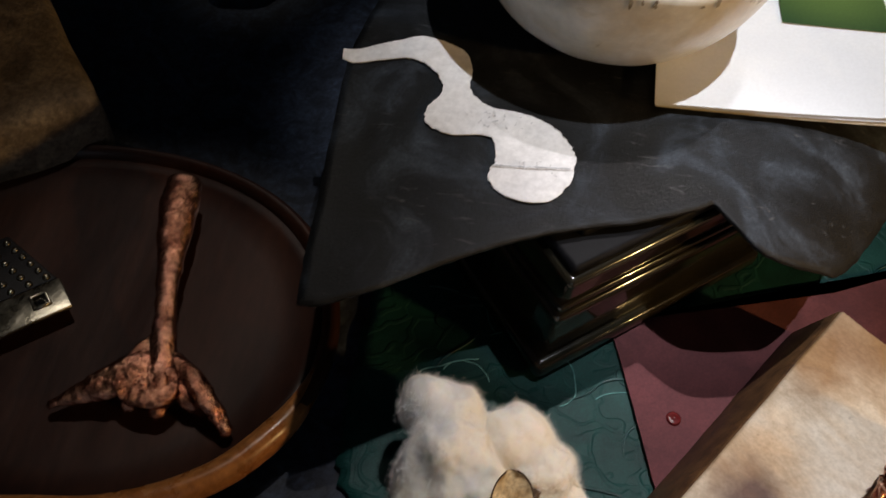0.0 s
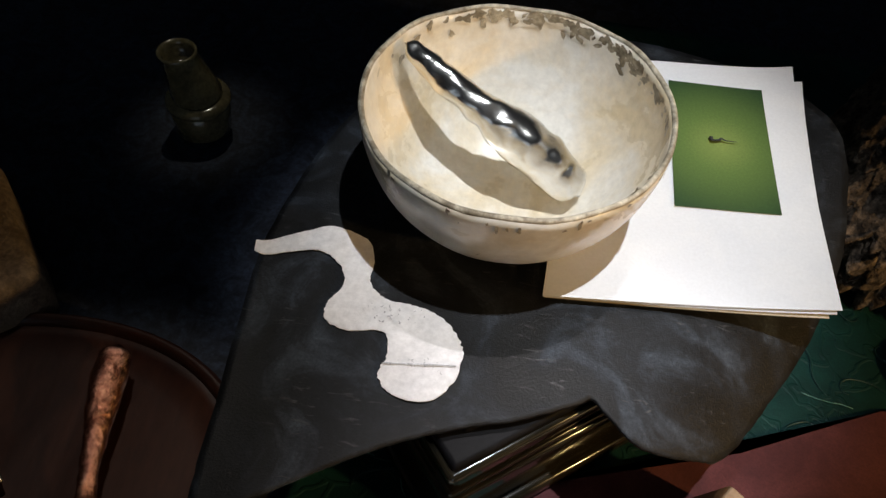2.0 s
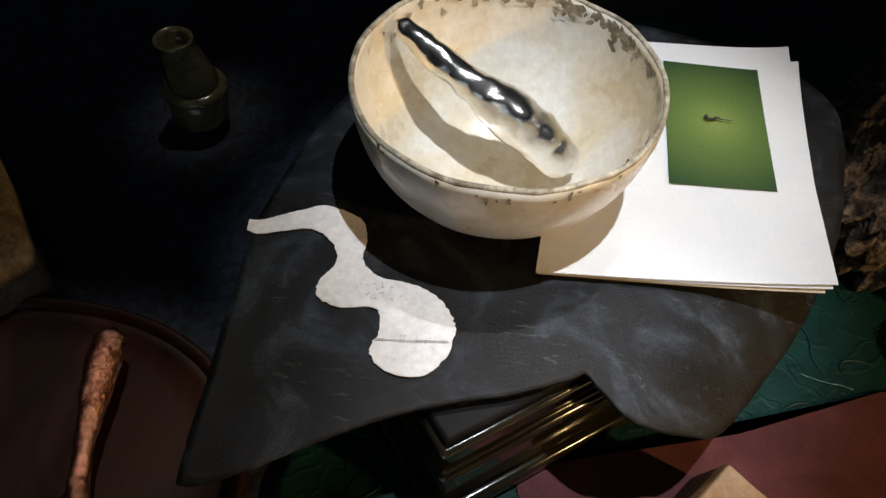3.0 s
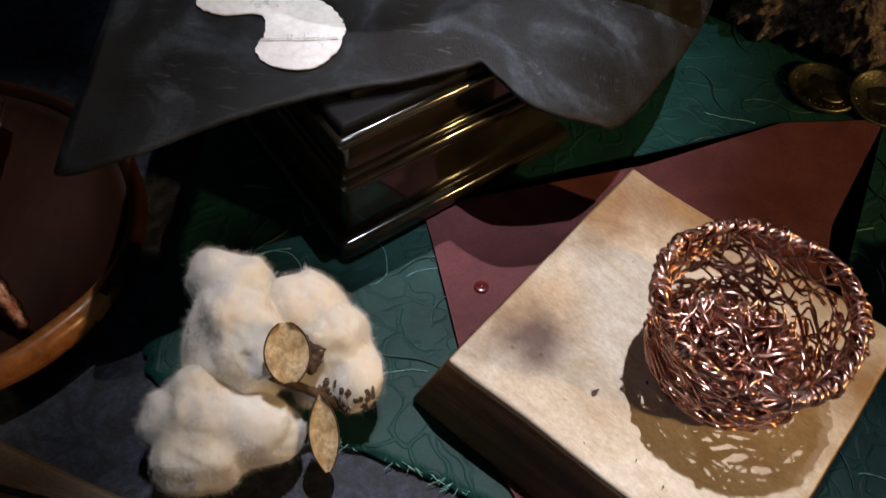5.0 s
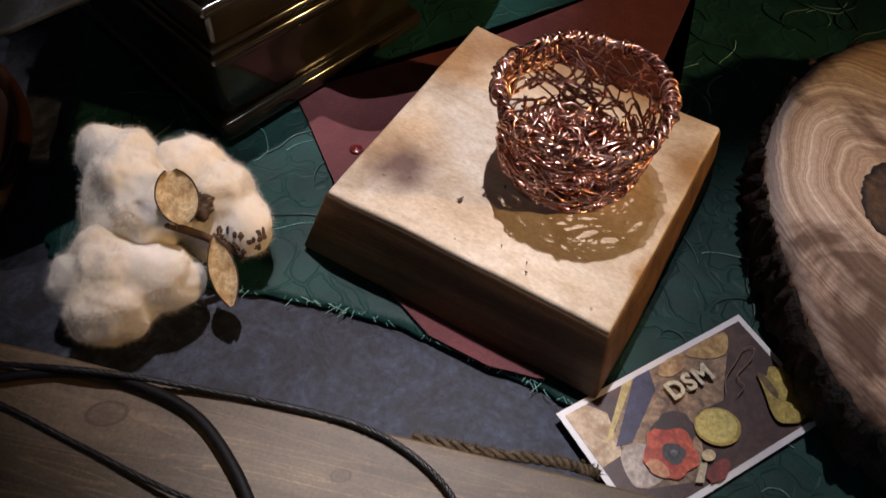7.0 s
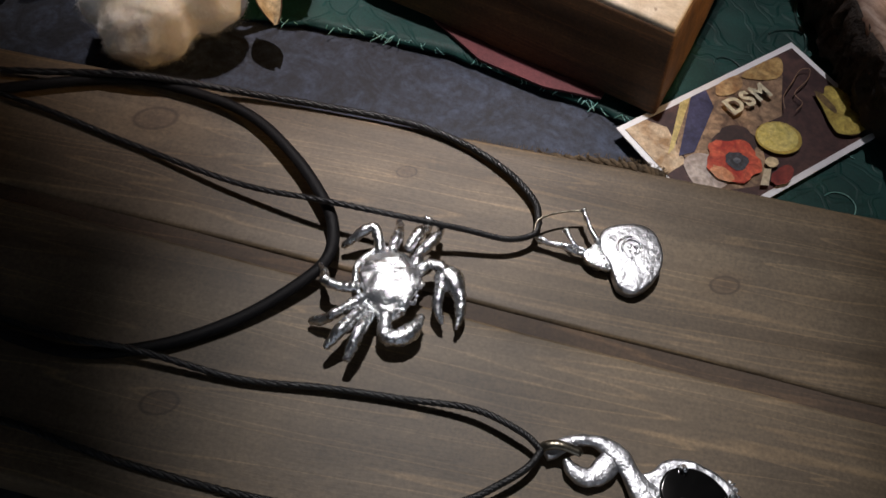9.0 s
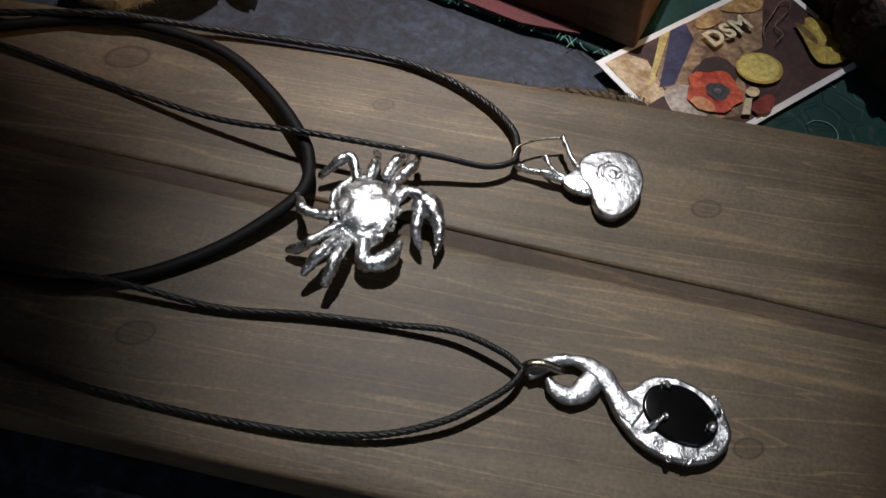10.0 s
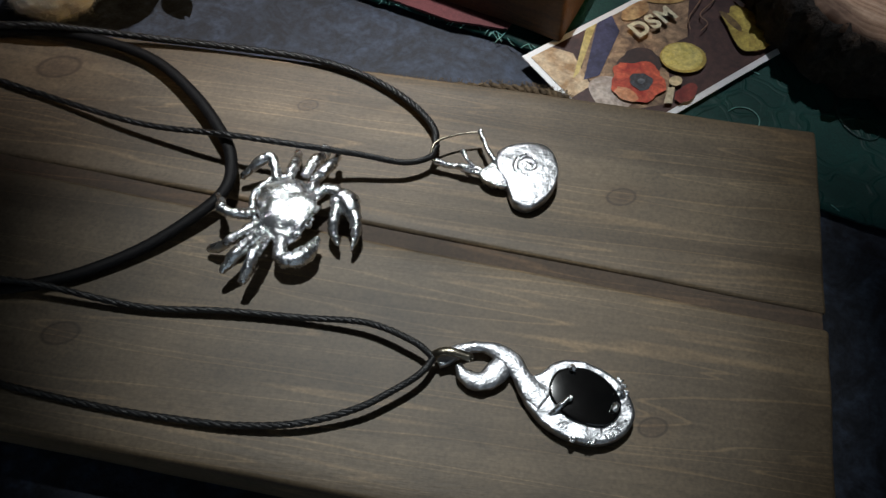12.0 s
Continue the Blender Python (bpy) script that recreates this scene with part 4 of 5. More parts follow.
    def bract(name, c, ln, wd, m, label):
        bm = bmesh.new()
        rows = []
        n = 16
        for i in range(n + 1):
            f = i / n
            w = wd * math.sin(math.pi * min(0.985, f * 0.95 + 0.03)) ** (0.5 if c == 1 else 0.75)
            row = []
            for j in range(7):
                s = j / 3 - 1
                row.append(Vector((s * w, (f - 0.5) * ln, 0.0022 * s * s * (wd / 0.008) + 0.0003 * noise.noise(Vector((s * 4, f * 9, c))))))
            rows.append(row)
        for off in (0.0, -0.0005):
            vs = [[bm.verts.new(p + Vector((0, 0, off))) for p in r] for r in rows]
            for r, q in zip(vs, vs[1:]):
                for j in range(6):
                    bm.faces.new((r[j], r[j + 1], q[j + 1], q[j]))
        leaf = part(name, bm, M_BRACT, t, label, place=m)
        bm = bmesh.new()
        for s in (0, 6):
            tube(bm, [r[s] for r in rows], 0.00028, 6)
        part("dry_edge", bm, M_HUSK, leaf, "dark curled edge")
    bract("bract", 1, 0.0200, 0.0076, pose(0.1325, 0.1725, 0.0450, 34, 10, 18), "oval dry tan bract")
    bract("bract", 2, 0.0270, 0.0052, pose(0.1455, 0.1550, 0.0205, 38, 8, 18), "pointed dry tan bract")
    bm = bmesh.new()
    for k in range(34):
        rng = random.Random(k)
        p = husk_seats[rng.randrange(len(husk_seats))]
        blob(bm, p, (rng.uniform(0.0006, 0.0016), rng.uniform(0.0008, 0.0022), 0.0004), (49 + rng.uniform(-12, 12), rng.uniform(-10, 10), rng.uniform(-15, 15)), 3, 0.5, 500, k, 0.2)
    # the dark hollow where the locks part, put in as a brown blob
    blob(bm, (0.1385, 0.1800, 0.0310), (0.0060, 0.0060, 0.0050), (0, 0, 30), 4, 0.5, 200, 9, 0.2)
    tagged(part("husk_and_hollow", bm, M_HUSK, t), "brown bits of dry husk and a dark blob for the hollow", kind="stuff")
    bm = bmesh.new()
    tube(bm, spline([(0.127, 0.168, 0.036), (0.140, 0.168, 0.026), (0.152, 0.168, 0.012)], 12), [0.0016] * 12, 10, lumps=0.1)
    part("stem", bm, M_HUSK, t, "dark dry stem")


cotton_boll()

# ---- wooden tray, copper foot, clasp, stone, jar ----


def wooden_tray():
    t = thing("wooden_tray", "dark red-brown oval wooden tray with its lit near rim painted amber", "tray", pose(-0.04, 0.236, -0.001))
    a, b = 0.1035, 0.0835

    def oval(r, z, q):
        return r * (a + (b - a) * math.sin(q) ** 2), z
    bm = bmesh.new()
    lathe(bm, [(0.0001, 0.0), (0.86, 0.0), (0.93, 0.004), (0.965, 0.013), (0.93, 0.0155), (0.88, 0.013), (0.75, 0.0105), (0.0001, 0.010)], 96, oval)
    part("tray_body", bm, M_TRAY, t)
    section = [(0.925, 0.003), (0.965, 0.006), (0.995, 0.0125), (0.995, 0.018), (0.97, 0.0205), (0.945, 0.0185), (0.925, 0.0155)]
    bm = bmesh.new()
    lathe(bm, section, 96, oval, True)
    part("tray_rim", bm, M_TRAY, t, "dark rounded rim")
    # light on the near end of the rim, painted as a paler amber strip
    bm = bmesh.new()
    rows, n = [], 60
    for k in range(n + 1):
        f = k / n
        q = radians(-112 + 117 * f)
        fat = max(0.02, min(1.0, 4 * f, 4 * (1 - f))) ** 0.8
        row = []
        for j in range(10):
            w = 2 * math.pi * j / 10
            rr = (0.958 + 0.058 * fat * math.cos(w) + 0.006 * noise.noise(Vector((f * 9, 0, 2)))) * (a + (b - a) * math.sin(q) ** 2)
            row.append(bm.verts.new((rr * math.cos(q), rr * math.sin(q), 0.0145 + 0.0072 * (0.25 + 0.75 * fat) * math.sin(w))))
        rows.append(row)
    for r, s in zip(rows, rows[1:]):
        for j in range(10):
            bm.faces.new((r[j], r[(j + 1) % 10], s[(j + 1) % 10], s[j]))
    for r in (rows[0], rows[-1]):
        bm.faces.new(r)
    part("lit_rim_edge", bm, M_TRAYRIM, t, "glossy amber strip for the lit near end of the rim")


wooden_tray()


def copper_foot():
    t = thing("copper_foot", "hammered copper casting of a bird foot lying on the tray", "sculpture", pose(0, 0, 0))

    def limb(name, pts, rad, seed, label="", flat=0.8):
        bm = bmesh.new()
        p = spline(pts, 60)
        r = [float(v[0]) for v in spline([(q,) for q in rad], 60)]
        tube(bm, p, r, 22, flat=flat)
        for v in bm.verts:
            v.co += 0.0008 * noise.noise_vector(v.co * 200) + 0.0004 * noise.noise_vector(v.co * 520 + Vector((seed, 0, 0)))
        part(name, bm, M_HAMMER, t, label)
    limb("shank", [(-0.0140, 0.297, 0.026), (-0.0125, 0.282, 0.026), (-0.0100, 0.266, 0.0255), (-0.0070, 0.250, 0.025), (-0.0035, 0.233, 0.0245), (0.0000, 0.219, 0.023), (0.003, 0.204, 0.020)],
         [0.0072, 0.0078, 0.0064, 0.0046, 0.0040, 0.0052, 0.0045], 1)
    limb("toe", [(-0.002, 0.220, 0.022), (-0.010, 0.208, 0.0215), (-0.021, 0.2015, 0.0195), (-0.036, 0.194, 0.016)], [0.0035, 0.0072, 0.0056, 0.0016], 2, flat=0.6)
    limb("toe", [(-0.004, 0.214, 0.0215), (-0.006, 0.204, 0.020), (-0.008, 0.1965, 0.017)], [0.0055, 0.0062, 0.0026], 3, flat=0.6)
    limb("toe", [(0.001, 0.214, 0.022), (0.003, 0.203, 0.020), (0.004, 0.195, 0.0175)], [0.0045, 0.0048, 0.0026], 7)
    limb("toe", [(0.003, 0.217, 0.022), (0.013, 0.210, 0.0235), (0.022, 0.201, 0.021), (0.0305, 0.1925, 0.017)], [0.003, 0.0038, 0.0037, 0.0028], 4)
    limb("toe", [(0.006, 0.212, 0.021), (0.011, 0.2055, 0.020), (0.0155, 0.199, 0.017)], [0.003, 0.0032, 0.002], 5)
    bm = bmesh.new()
    sheet(bm, [(-0.004, 0.226), (-0.013, 0.212), (-0.0125, 0.201), (-0.007, 0.1965), (0.004, 0.196), (0.010, 0.203), (0.006, 0.217)], 0.005,
          lambda x, y: 0.0240 + 0.0016 * noise.noise(Vector((x * 330, y * 330, 0))), 60, 12)
    part("web", bm, M_HAMMER, t, "hammered web between the toes")


copper_foot()


def studded_clasp():
    t = thing("studded_band", "aged metal band with rows of studs and a square clasp", "band", pose(-0.0600, 0.2350, 0.0165, 0, 0, 40))
    bm = bmesh.new()
    slab(bm, [(-0.03, -0.012), (0.014, -0.012), (0.014, -0.0125 + 0.016), (-0.03, 0.0035)], 0.0, 0.002, 0.0008)
    part("clasp_plate", bm, M_BRASS, t)
    bm = bmesh.new()
    tube(bm, [(x, y, 0.0025) for x, y in circle(0.004, -0.004, 0.0042, 0.0042, 4, 0.785)], 0.0009, 6, True)
    part("square_frame", bm, M_BRASS, t, "raised square frame")
    # darkness inside the opening, put in as a thin black slab
    bm = bmesh.new()
    slab(bm, [(0.0015, -0.0065), (0.0065, -0.0065), (0.0065, -0.0015), (0.0015, -0.0015)], 0.0018, 0.0024)
    part("square_hole", bm, M_STONE, t, "dark square opening")
    bm = bmesh.new()
    slab(bm, [(-0.03, 0.0042), (0.013, 0.0042), (0.003, 0.034), (-0.04, 0.034)], -0.002, 0.0008, 0.0006)
    part("band", bm, M_LEATHER, t, "dark strap")
    for j in range(6):
        for k in range(4):
            bm = bmesh.new()
            lathe(bm, [(0.0001, 0.0), (0.0016, 0.0), (0.0013, 0.0009), (0.0001, 0.0014)], 12)
            part("stud", bm, M_BRASS, t, place=pose(0.0095 - 0.007 * k - 0.0016 * j, 0.0065 + 0.0047 * j, 0.0008))


studded_clasp()


def rustic_stone():
    bm = bmesh.new()
    slab(bm, [(-0.056, 0.322), (-0.106, 0.388), (-0.20, 0.36), (-0.15, 0.255)], 0.0, 0.042, 0.006, 3)
    bmesh.ops.subdivide_edges(bm, edges=[e for e in bm.edges if e.calc_length() > 0.015], cuts=6, use_grid_fill=True)
    for v in bm.verts:
        v.co += 0.0025 * noise.noise_vector(v.co * 40) + 0.0008 * noise.noise_vector(v.co * 160)
        v.co.z = max(v.co.z, -0.001)
    tagged(part("stone_block", bm, M_RUST), "rough brown speckled block in the shade", "stone")


rustic_stone()


def glazed_bottle():
    """A squat bottle whose neck leans a little."""
    t = thing("glazed_bottle", "small dark glazed bottle with a leaning neck and flat shoulder", "bottle", pose(-0.030, 0.470, 0.0))
    bm = bmesh.new()
    lathe(bm, [(0.0001, 0.0), (0.0145, 0.0), (0.0165, 0.003), (0.0172, 0.012), (0.0178, 0.0225)], 56)
    part("body", bm, M_CUP, t)
    bm = bmesh.new()
    lathe(bm, [(0.0001, 0.0215), (0.0178, 0.0215), (0.0190, 0.0228), (0.0190, 0.0246), (0.0180, 0.0260), (0.0145, 0.0272), (0.0001, 0.0274)], 56)
    part("shoulder", bm, M_CUP, t, "flat glossy shoulder that catches light")
    bm = bmesh.new()
    lathe(bm, [(0.0145, 0.0265), (0.0148, 0.030), (0.0128, 0.040), (0.0108, 0.050), (0.0102, 0.055), (0.0112, 0.0575), (0.0100, 0.058), (0.0086, 0.055), (0.0090, 0.048)], 48)
    for v in bm.verts:
        v.co.x -= 0.22 * max(0.0, v.co.z - 0.028)
    part("neck", bm, M_CUP, t, "tapering neck")


glazed_bottle()

# ---- bark, slice, coins, pebble ----


def bark_piece():
    bm = bmesh.new()
    blob(bm, (0.424, 0.485, 0.03), (0.115, 0.085, 0.042), (0, 0, 38), 7, 0.2, 22, 3, 0.0)
    for v in bm.verts:
        w = v.co * 60
        v.co += Vector((1, 1, 1)) * 0.0035 * noise.noise(v.co * 210) + Vector((1, 1, 1)) * 0.007 * (noise.fractal(Vector((w.x + w.y * 0.7, w.y - w.x * 0.7, w.z * 2)) * 1.1, 0.8, 2.0, 5))
        v.co.z = max(v.co.z, 0.0)
    tagged(part("bark_chunk", bm, M_BARK), "rugged chunk of flaky brown tree bark", "bark")


bark_piece()


def wood_slice():
    cx, cy = 0.447, 0.150
    t = thing("wood_slice", "slice of log with pale growth rings, dark heart and rough bark", "wood slice", pose(cx, cy, 0.0))
    angles = [0, 40, 81, 96, 118, 137, 160, 180, 199, 212, 224, 236, 255, 285, 320, 360]
    reach = [0.092, 0.100, 0.108, 0.100, 0.089, 0.083, 0.081, 0.083, 0.091, 0.104, 0.119, 0.123, 0.115, 0.107, 0.098, 0.092]

    def edge(q):
        d = [math.degrees(q) % 360 + o for o in (-6, -3, 0, 3, 6)]
        base = sum(float(np.interp(v % 360, angles, reach)) for v in d) / 5
        return base * (1 + 0.012 * noise.noise(Vector((math.cos(q) * 7, math.sin(q) * 7, 0))) + 0.008 * noise.noise(Vector((math.cos(q) * 22, math.sin(q) * 22, 3))))

    def oval(r, z, q):
        return r * edge(q), z
    bm = bmesh.new()
    lathe(bm, [(0.0001, 0.002), (0.97, 0.002), (1.0, 0.027), (0.99, 0.0298), (0.9, 0.0303), (0.6, 0.0303), (0.3, 0.0302), (0.0001, 0.0302)], 220, oval)
    part("cut_face", bm, M_RINGS, t)
    bm = bmesh.new()
    n, rows = 420, []
    for j, (r, z) in enumerate([(0.965, 0.0), (1.0, 0.002), (1.012, 0.006), (1.02, 0.011), (1.02, 0.016), (1.02, 0.021), (1.02, 0.025), (1.010, 0.0285), (0.992, 0.028), (0.965, 0.0)]):
        row = []
        for k in range(n):
            q = 2 * math.pi * k / n
            rr, zz = oval(r, z, q)
            if 1 <= j <= 7:
                p = Vector((math.cos(q) * 13, math.sin(q) * 13, z * 90))
                rr += 0.0050 * noise.fractal(p * 1.3, 0.8, 2.0, 5) + 0.0018 * noise.noise(p * 5)
                zz += 0.003 * noise.noise(p * 2.3)
            row.append(bm.verts.new((rr * math.cos(q), rr * math.sin(q), max(zz, 0))))
        rows.append(row)
    for r, s in zip(rows, rows[1:]):
        for k in range(n):
            bm.faces.new((r[k], r[(k + 1) % n], s[(k + 1) % n], s[k]))
    part("bark", bm, M_BARKDARK, t, "dark flaking bark edge")
    # darkness of the heart hole, put in as a flat brown sheet
    bm = bmesh.new()
    sheet(bm, [(-0.045, -0.003), (-0.042, 0.010), (-0.035, 0.020), (-0.022, 0.027), (-0.009, 0.018), (-0.011, 0.0), (-0.027, -0.013), (-0.041, -0.012)], 0.004, lambda x, y: 0.0306, 72, 4, None, 0.04)
    part("heart_hole", bm, M_HUSK, t, "dark sheet laid in for the hole at the heart")


wood_slice()


def coin(m, label):
    t = thing("coin", label, "coin", m, "pair of coins")
    bm = bmesh.new()
    lathe(bm, [(0.0001, 0.0), (0.0178, 0.0), (0.0183, 0.0006), (0.0183, 0.0022), (0.0178, 0.0027), (0.0166, 0.0027), (0.0162, 0.0021), (0.0001, 0.0021)], 64)
    part("disc", bm, M_COIN, t)
    bm = bmesh.new()
    for k in range(30):
        a = 2 * math.pi * k / 30
        blob(bm, (0.0146 * math.cos(a), 0.0146 * math.sin(a), 0.0021), (0.0006, 0.0006, 0.0003), (0, 0, 0), 1, 0, 1, 0)
    blob(bm, (0.0, 0.001, 0.0020), (0.006, 0.0078, 0.0009), (0, 0, 20), 3, 0.3, 250, 2)
    blob(bm, (0.002, -0.0075, 0.0020), (0.0075, 0.0035, 0.0007), (0, 0, -10), 3, 0.3, 250, 5)
    part("relief", bm, M_COIN, t, "worn raised relief")
    return t


coin(pose(0.379, 0.3665, 0.0004), "large tarnished brass coin lying on green cloth")
coin(pose(0.4075, 0.3585, 0.0030, 6, -7, 40), "large tarnished brass coin leaning on another coin")


def pebble():
    bm = bmesh.new()
    blob(bm, (0.408, 0.052, 0.006), (0.014, 0.009, 0.007), (0, 0, -30), 4, 0.15, 60, 8)
    tagged(part("pebble", bm, M_PEBBLE), "smooth blue-grey pebble beside the log slice", "stone")


# ---- printed card ----


def flat_colour(name, a, b, scale=120.0, rough=0.45):
    return surface(name, a, b, rough, s_big=scale, s_fine=500, grain=0.45, relief=0, distort=1.0)


def printed_card():
    """Local x along the long side from the hidden corner, y across."""
    t = thing("printed_card", "glossy printed card with flower, lemon and leaf picture, white border", "card", pose(0.2839, 0.0436, 0.0006, 0, 0, 22.2))
    W, H = 0.0912, 0.0515
    lay = [0.0012]

    def shape(name, outline, mat, label="", round_=0):
        lay[0] += 0.00008
        bm = bmesh.new()
        flat_shape(bm, [tuple(q) for q in spline(outline, round_, True)] if round_ else outline, lay[0])
        return part(name, bm, mat, t, label, smooth=False)
    bm = bmesh.new()
    slab(bm, [(0, 0), (W, 0), (W, H), (0, H)], 0.0008, 0.0012)
    part("card_stock", bm, M_PAPER, t, "white card stock", smooth=False)
    e = 0.0024
    dark = flat_colour("brown_print", (0.030, 0.010, 0.012), (0.085, 0.035, 0.028), 60)
    shape("print", [(e, e), (W - e, e), (W - e, H - e), (e, H - e)], dark, "dark brown printed ground")
    shape("burlap_print", [(0.0116, 0.012), (0.030, 0.005), (0.038, 0.012), (0.047, 0.026), (0.0593, 0.0252), (0.066, 0.032), (0.0745, 0.040), (0.072, H - e), (0.030, H - e), (0.014, 0.034)],
          flat_colour("burlap_print", (0.13, 0.075, 0.045), (0.40, 0.26, 0.15), 170), "printed burlap")
    shape("tan_patch", [(e, 0.026), (0.012, 0.0265), (0.0168, 0.0423), (0.012, H - e), (e, H - e)], flat_colour("tan_patch_print", (0.34, 0.20, 0.09), (0.62, 0.48, 0.32), 120), "tan and cream printed patch")
    shape("pale_patch", [(0.0085, 0.0145), (0.019, 0.012), (0.024, 0.020), (0.019, 0.0275), (0.011, 0.0268)], flat_colour("pale_patch_print", (0.30, 0.23, 0.19), (0.55, 0.47, 0.42), 140), "greyish printed stones", 24)
    shape("yellow_strip", [(0.0085, 0.0325), (0.0122, 0.0335), (0.0342, H - e), (0.0290, H - e)], flat_colour("straw_print", (0.5, 0.38, 0.12), (0.66, 0.54, 0.22)), "straw yellow strip")
    shape("blue_strip", [(0.0115, 0.0300), (0.0178, 0.0285), (0.0390, 0.0412), (0.0420, H - e), (0.0345, H - e)], flat_colour("navy_print", (0.015, 0.015, 0.055), (0.05, 0.05, 0.13)), "navy blue strip")
    shape("shell_print", [(0.0590, 0.0470), (0.0640, 0.0485), (0.0750, 0.0488), (0.0800, 0.0468), (0.0743, 0.0404), (0.0667, 0.0412)], flat_colour("amber_print", (0.30, 0.17, 0.05), (0.58, 0.40, 0.15), 150), "amber shell print", 30)
    shape("shell_print", [(0.0440, 0.0450), (0.0480, 0.0488), (0.0580, 0.0486), (0.0560, 0.0435), (0.0490, 0.0425)], flat_colour("ochre_print", (0.34, 0.18, 0.07), (0.60, 0.42, 0.2), 150), "ochre shell print", 30)
    shape("flower_shadow", circle(0.0330, 0.0238, 0.0098, 0.0075, 26, 0.3, 0.06, 5), flat_colour("dark_print", (0.02, 0.008, 0.008), (0.05, 0.02, 0.016)), "dark print")
    poppy = flat_colour("poppy_print", (0.34, 0.025, 0.012), (0.66, 0.12, 0.05), 220)
    for k in range(5):
        a = 2 * math.pi * k / 5 + 0.4
        shape("petal", circle(0.0275 + 0.0042 * math.cos(a), 0.0185 + 0.0038 * math.sin(a), 0.0066, 0.0058, 22, a, 0.08, k), poppy, "red poppy petal")
    shape("petal", circle(0.0195, 0.0160, 0.0030, 0.0045, 18, 0.4, 0.1, 9), flat_colour("orange_print", (0.50, 0.20, 0.09), (0.68, 0.36, 0.20), 250), "pale orange petal tip")
    shape("flower_eye", circle(0.0281, 0.0176, 0.0044, 0.0040, 24, 0, 0.12, 4), flat_colour("eye_print", (0.008, 0.008, 0.012), (0.05, 0.05, 0.065), 500), "black flower eye")
    shape("flower_eye", circle(0.0281, 0.0176, 0.0015, 0.0013, 14, 0, 0.1, 7), flat_colour("pistil_print", (0.06, 0.07, 0.09), (0.14, 0.15, 0.17), 500), "grey flower heart")
    shape("red_leaf", circle(0.0380, 0.0045, 0.0056, 0.0030, 16, 0.2, 0.15, 6), flat_colour("crimson_print", (0.16, 0.015, 0.012), (0.30, 0.05, 0.03)), "dark red leaf")
    shape("red_leaf", circle(0.0800, 0.0060, 0.0060, 0.0022, 16, 0.1, 0.2, 8), flat_colour("rust_print", (0.10, 0.03, 0.02), (0.22, 0.08, 0.05)), "rust coloured leaf")
    shape("lemon_edge", circle(0.0492, 0.0176, 0.0088, 0.0076, 30, -0.35, 0.01, 2), flat_colour("lemon_edge", (0.42, 0.30, 0.05), (0.56, 0.42, 0.1)), "lemon rind")
    shape("lemon", circle(0.0490, 0.0180, 0.0078, 0.0067, 30, -0.35, 0.01, 2), flat_colour("lemon_print", (0.60, 0.50, 0.12), (0.74, 0.64, 0.22), 300), "yellow lemon slice")
    shape("berry", circle(0.0386, 0.0106, 0.0027, 0.0022, 18), flat_colour("cream_print", (0.62, 0.50, 0.30), (0.74, 0.64, 0.42)), "cream berry")
    shape("twig", [(0.0275, 0.0052), (0.0300, 0.0035), (0.0362, 0.0085), (0.0340, 0.0098)], flat_colour("pale_print", (0.45, 0.38, 0.26), (0.58, 0.5, 0.36)), "pale stalk")
    shape("yellow_leaf", [(0.0778, 0.0270), (0.0800, 0.0245), (0.0835, 0.0268), (0.0868, 0.0248), (W - e, 0.0190), (W - e, 0.0060), (0.0880, 0.0028), (0.0820, 0.0040), (0.0765, 0.0042), (0.0708, 0.0075), (0.0712, 0.0125), (0.0745, 0.0195)], flat_colour("leaf_print", (0.30, 0.22, 0.04), (0.58, 0.47, 0.10), 160), "yellow autumn leaf", 48)
    shape("leaf_shade", [(0.0775, 0.0272), (0.0795, 0.0240), (0.0790, 0.0175), (0.0768, 0.0150), (0.0762, 0.0200)], flat_colour("umber_print", (0.07, 0.04, 0.015), (0.20, 0.13, 0.04), 260), "dark base of the leaf", 20)
    bm = bmesh.new()
    tube(bm, [(x, y, lay[0] + 0.0001) for x, y, *_ in spline([(0.0610, 0.0264), (0.0651, 0.0312), (0.0740, 0.0350), (0.0808, 0.0378), (0.0845, 0.0363), (0.0798, 0.0328), (0.0701, 0.0302), (0.0692, 0.0252), (0.0640, 0.0235)], 44)], 0.00022, 5, flat=0.2)
    part("wire_print", bm, flat_colour("wire_print", (0.20, 0.11, 0.07), (0.30, 0.19, 0.12)), t, "thin printed wire loop")
    cu = bpy.data.curves.new("lettering", "FONT")
    cu.body, cu.size, cu.extrude, cu.offset, cu.space_character = "DSM", 0.0098, 0.00004, 0.00032, 1.14
    ob = new("lettering_source", cu)
    mesh = bpy.data.meshes.new_from_object(ob)
    bpy.data.objects.remove(ob)
    mesh.materials.append(flat_colour("cream_letters", (0.66, 0.62, 0.42), (0.74, 0.7, 0.52)))
    txt = new("lettering", mesh)
    txt.parent = t
    txt.matrix_basis = pose(0.0412, 0.0338, lay[0] + 0.0003)
    tagged(txt, "cream capital letters")


printed_card()

# ---- plank board and pendants ----
AX, AY = Vector((0.9345, -0.3560)), Vector((0.3560, 0.9345))
TOP = 0.0145


def on_board(s, n):
    v = AX * s + AY * n
    return (v.x, v.y)


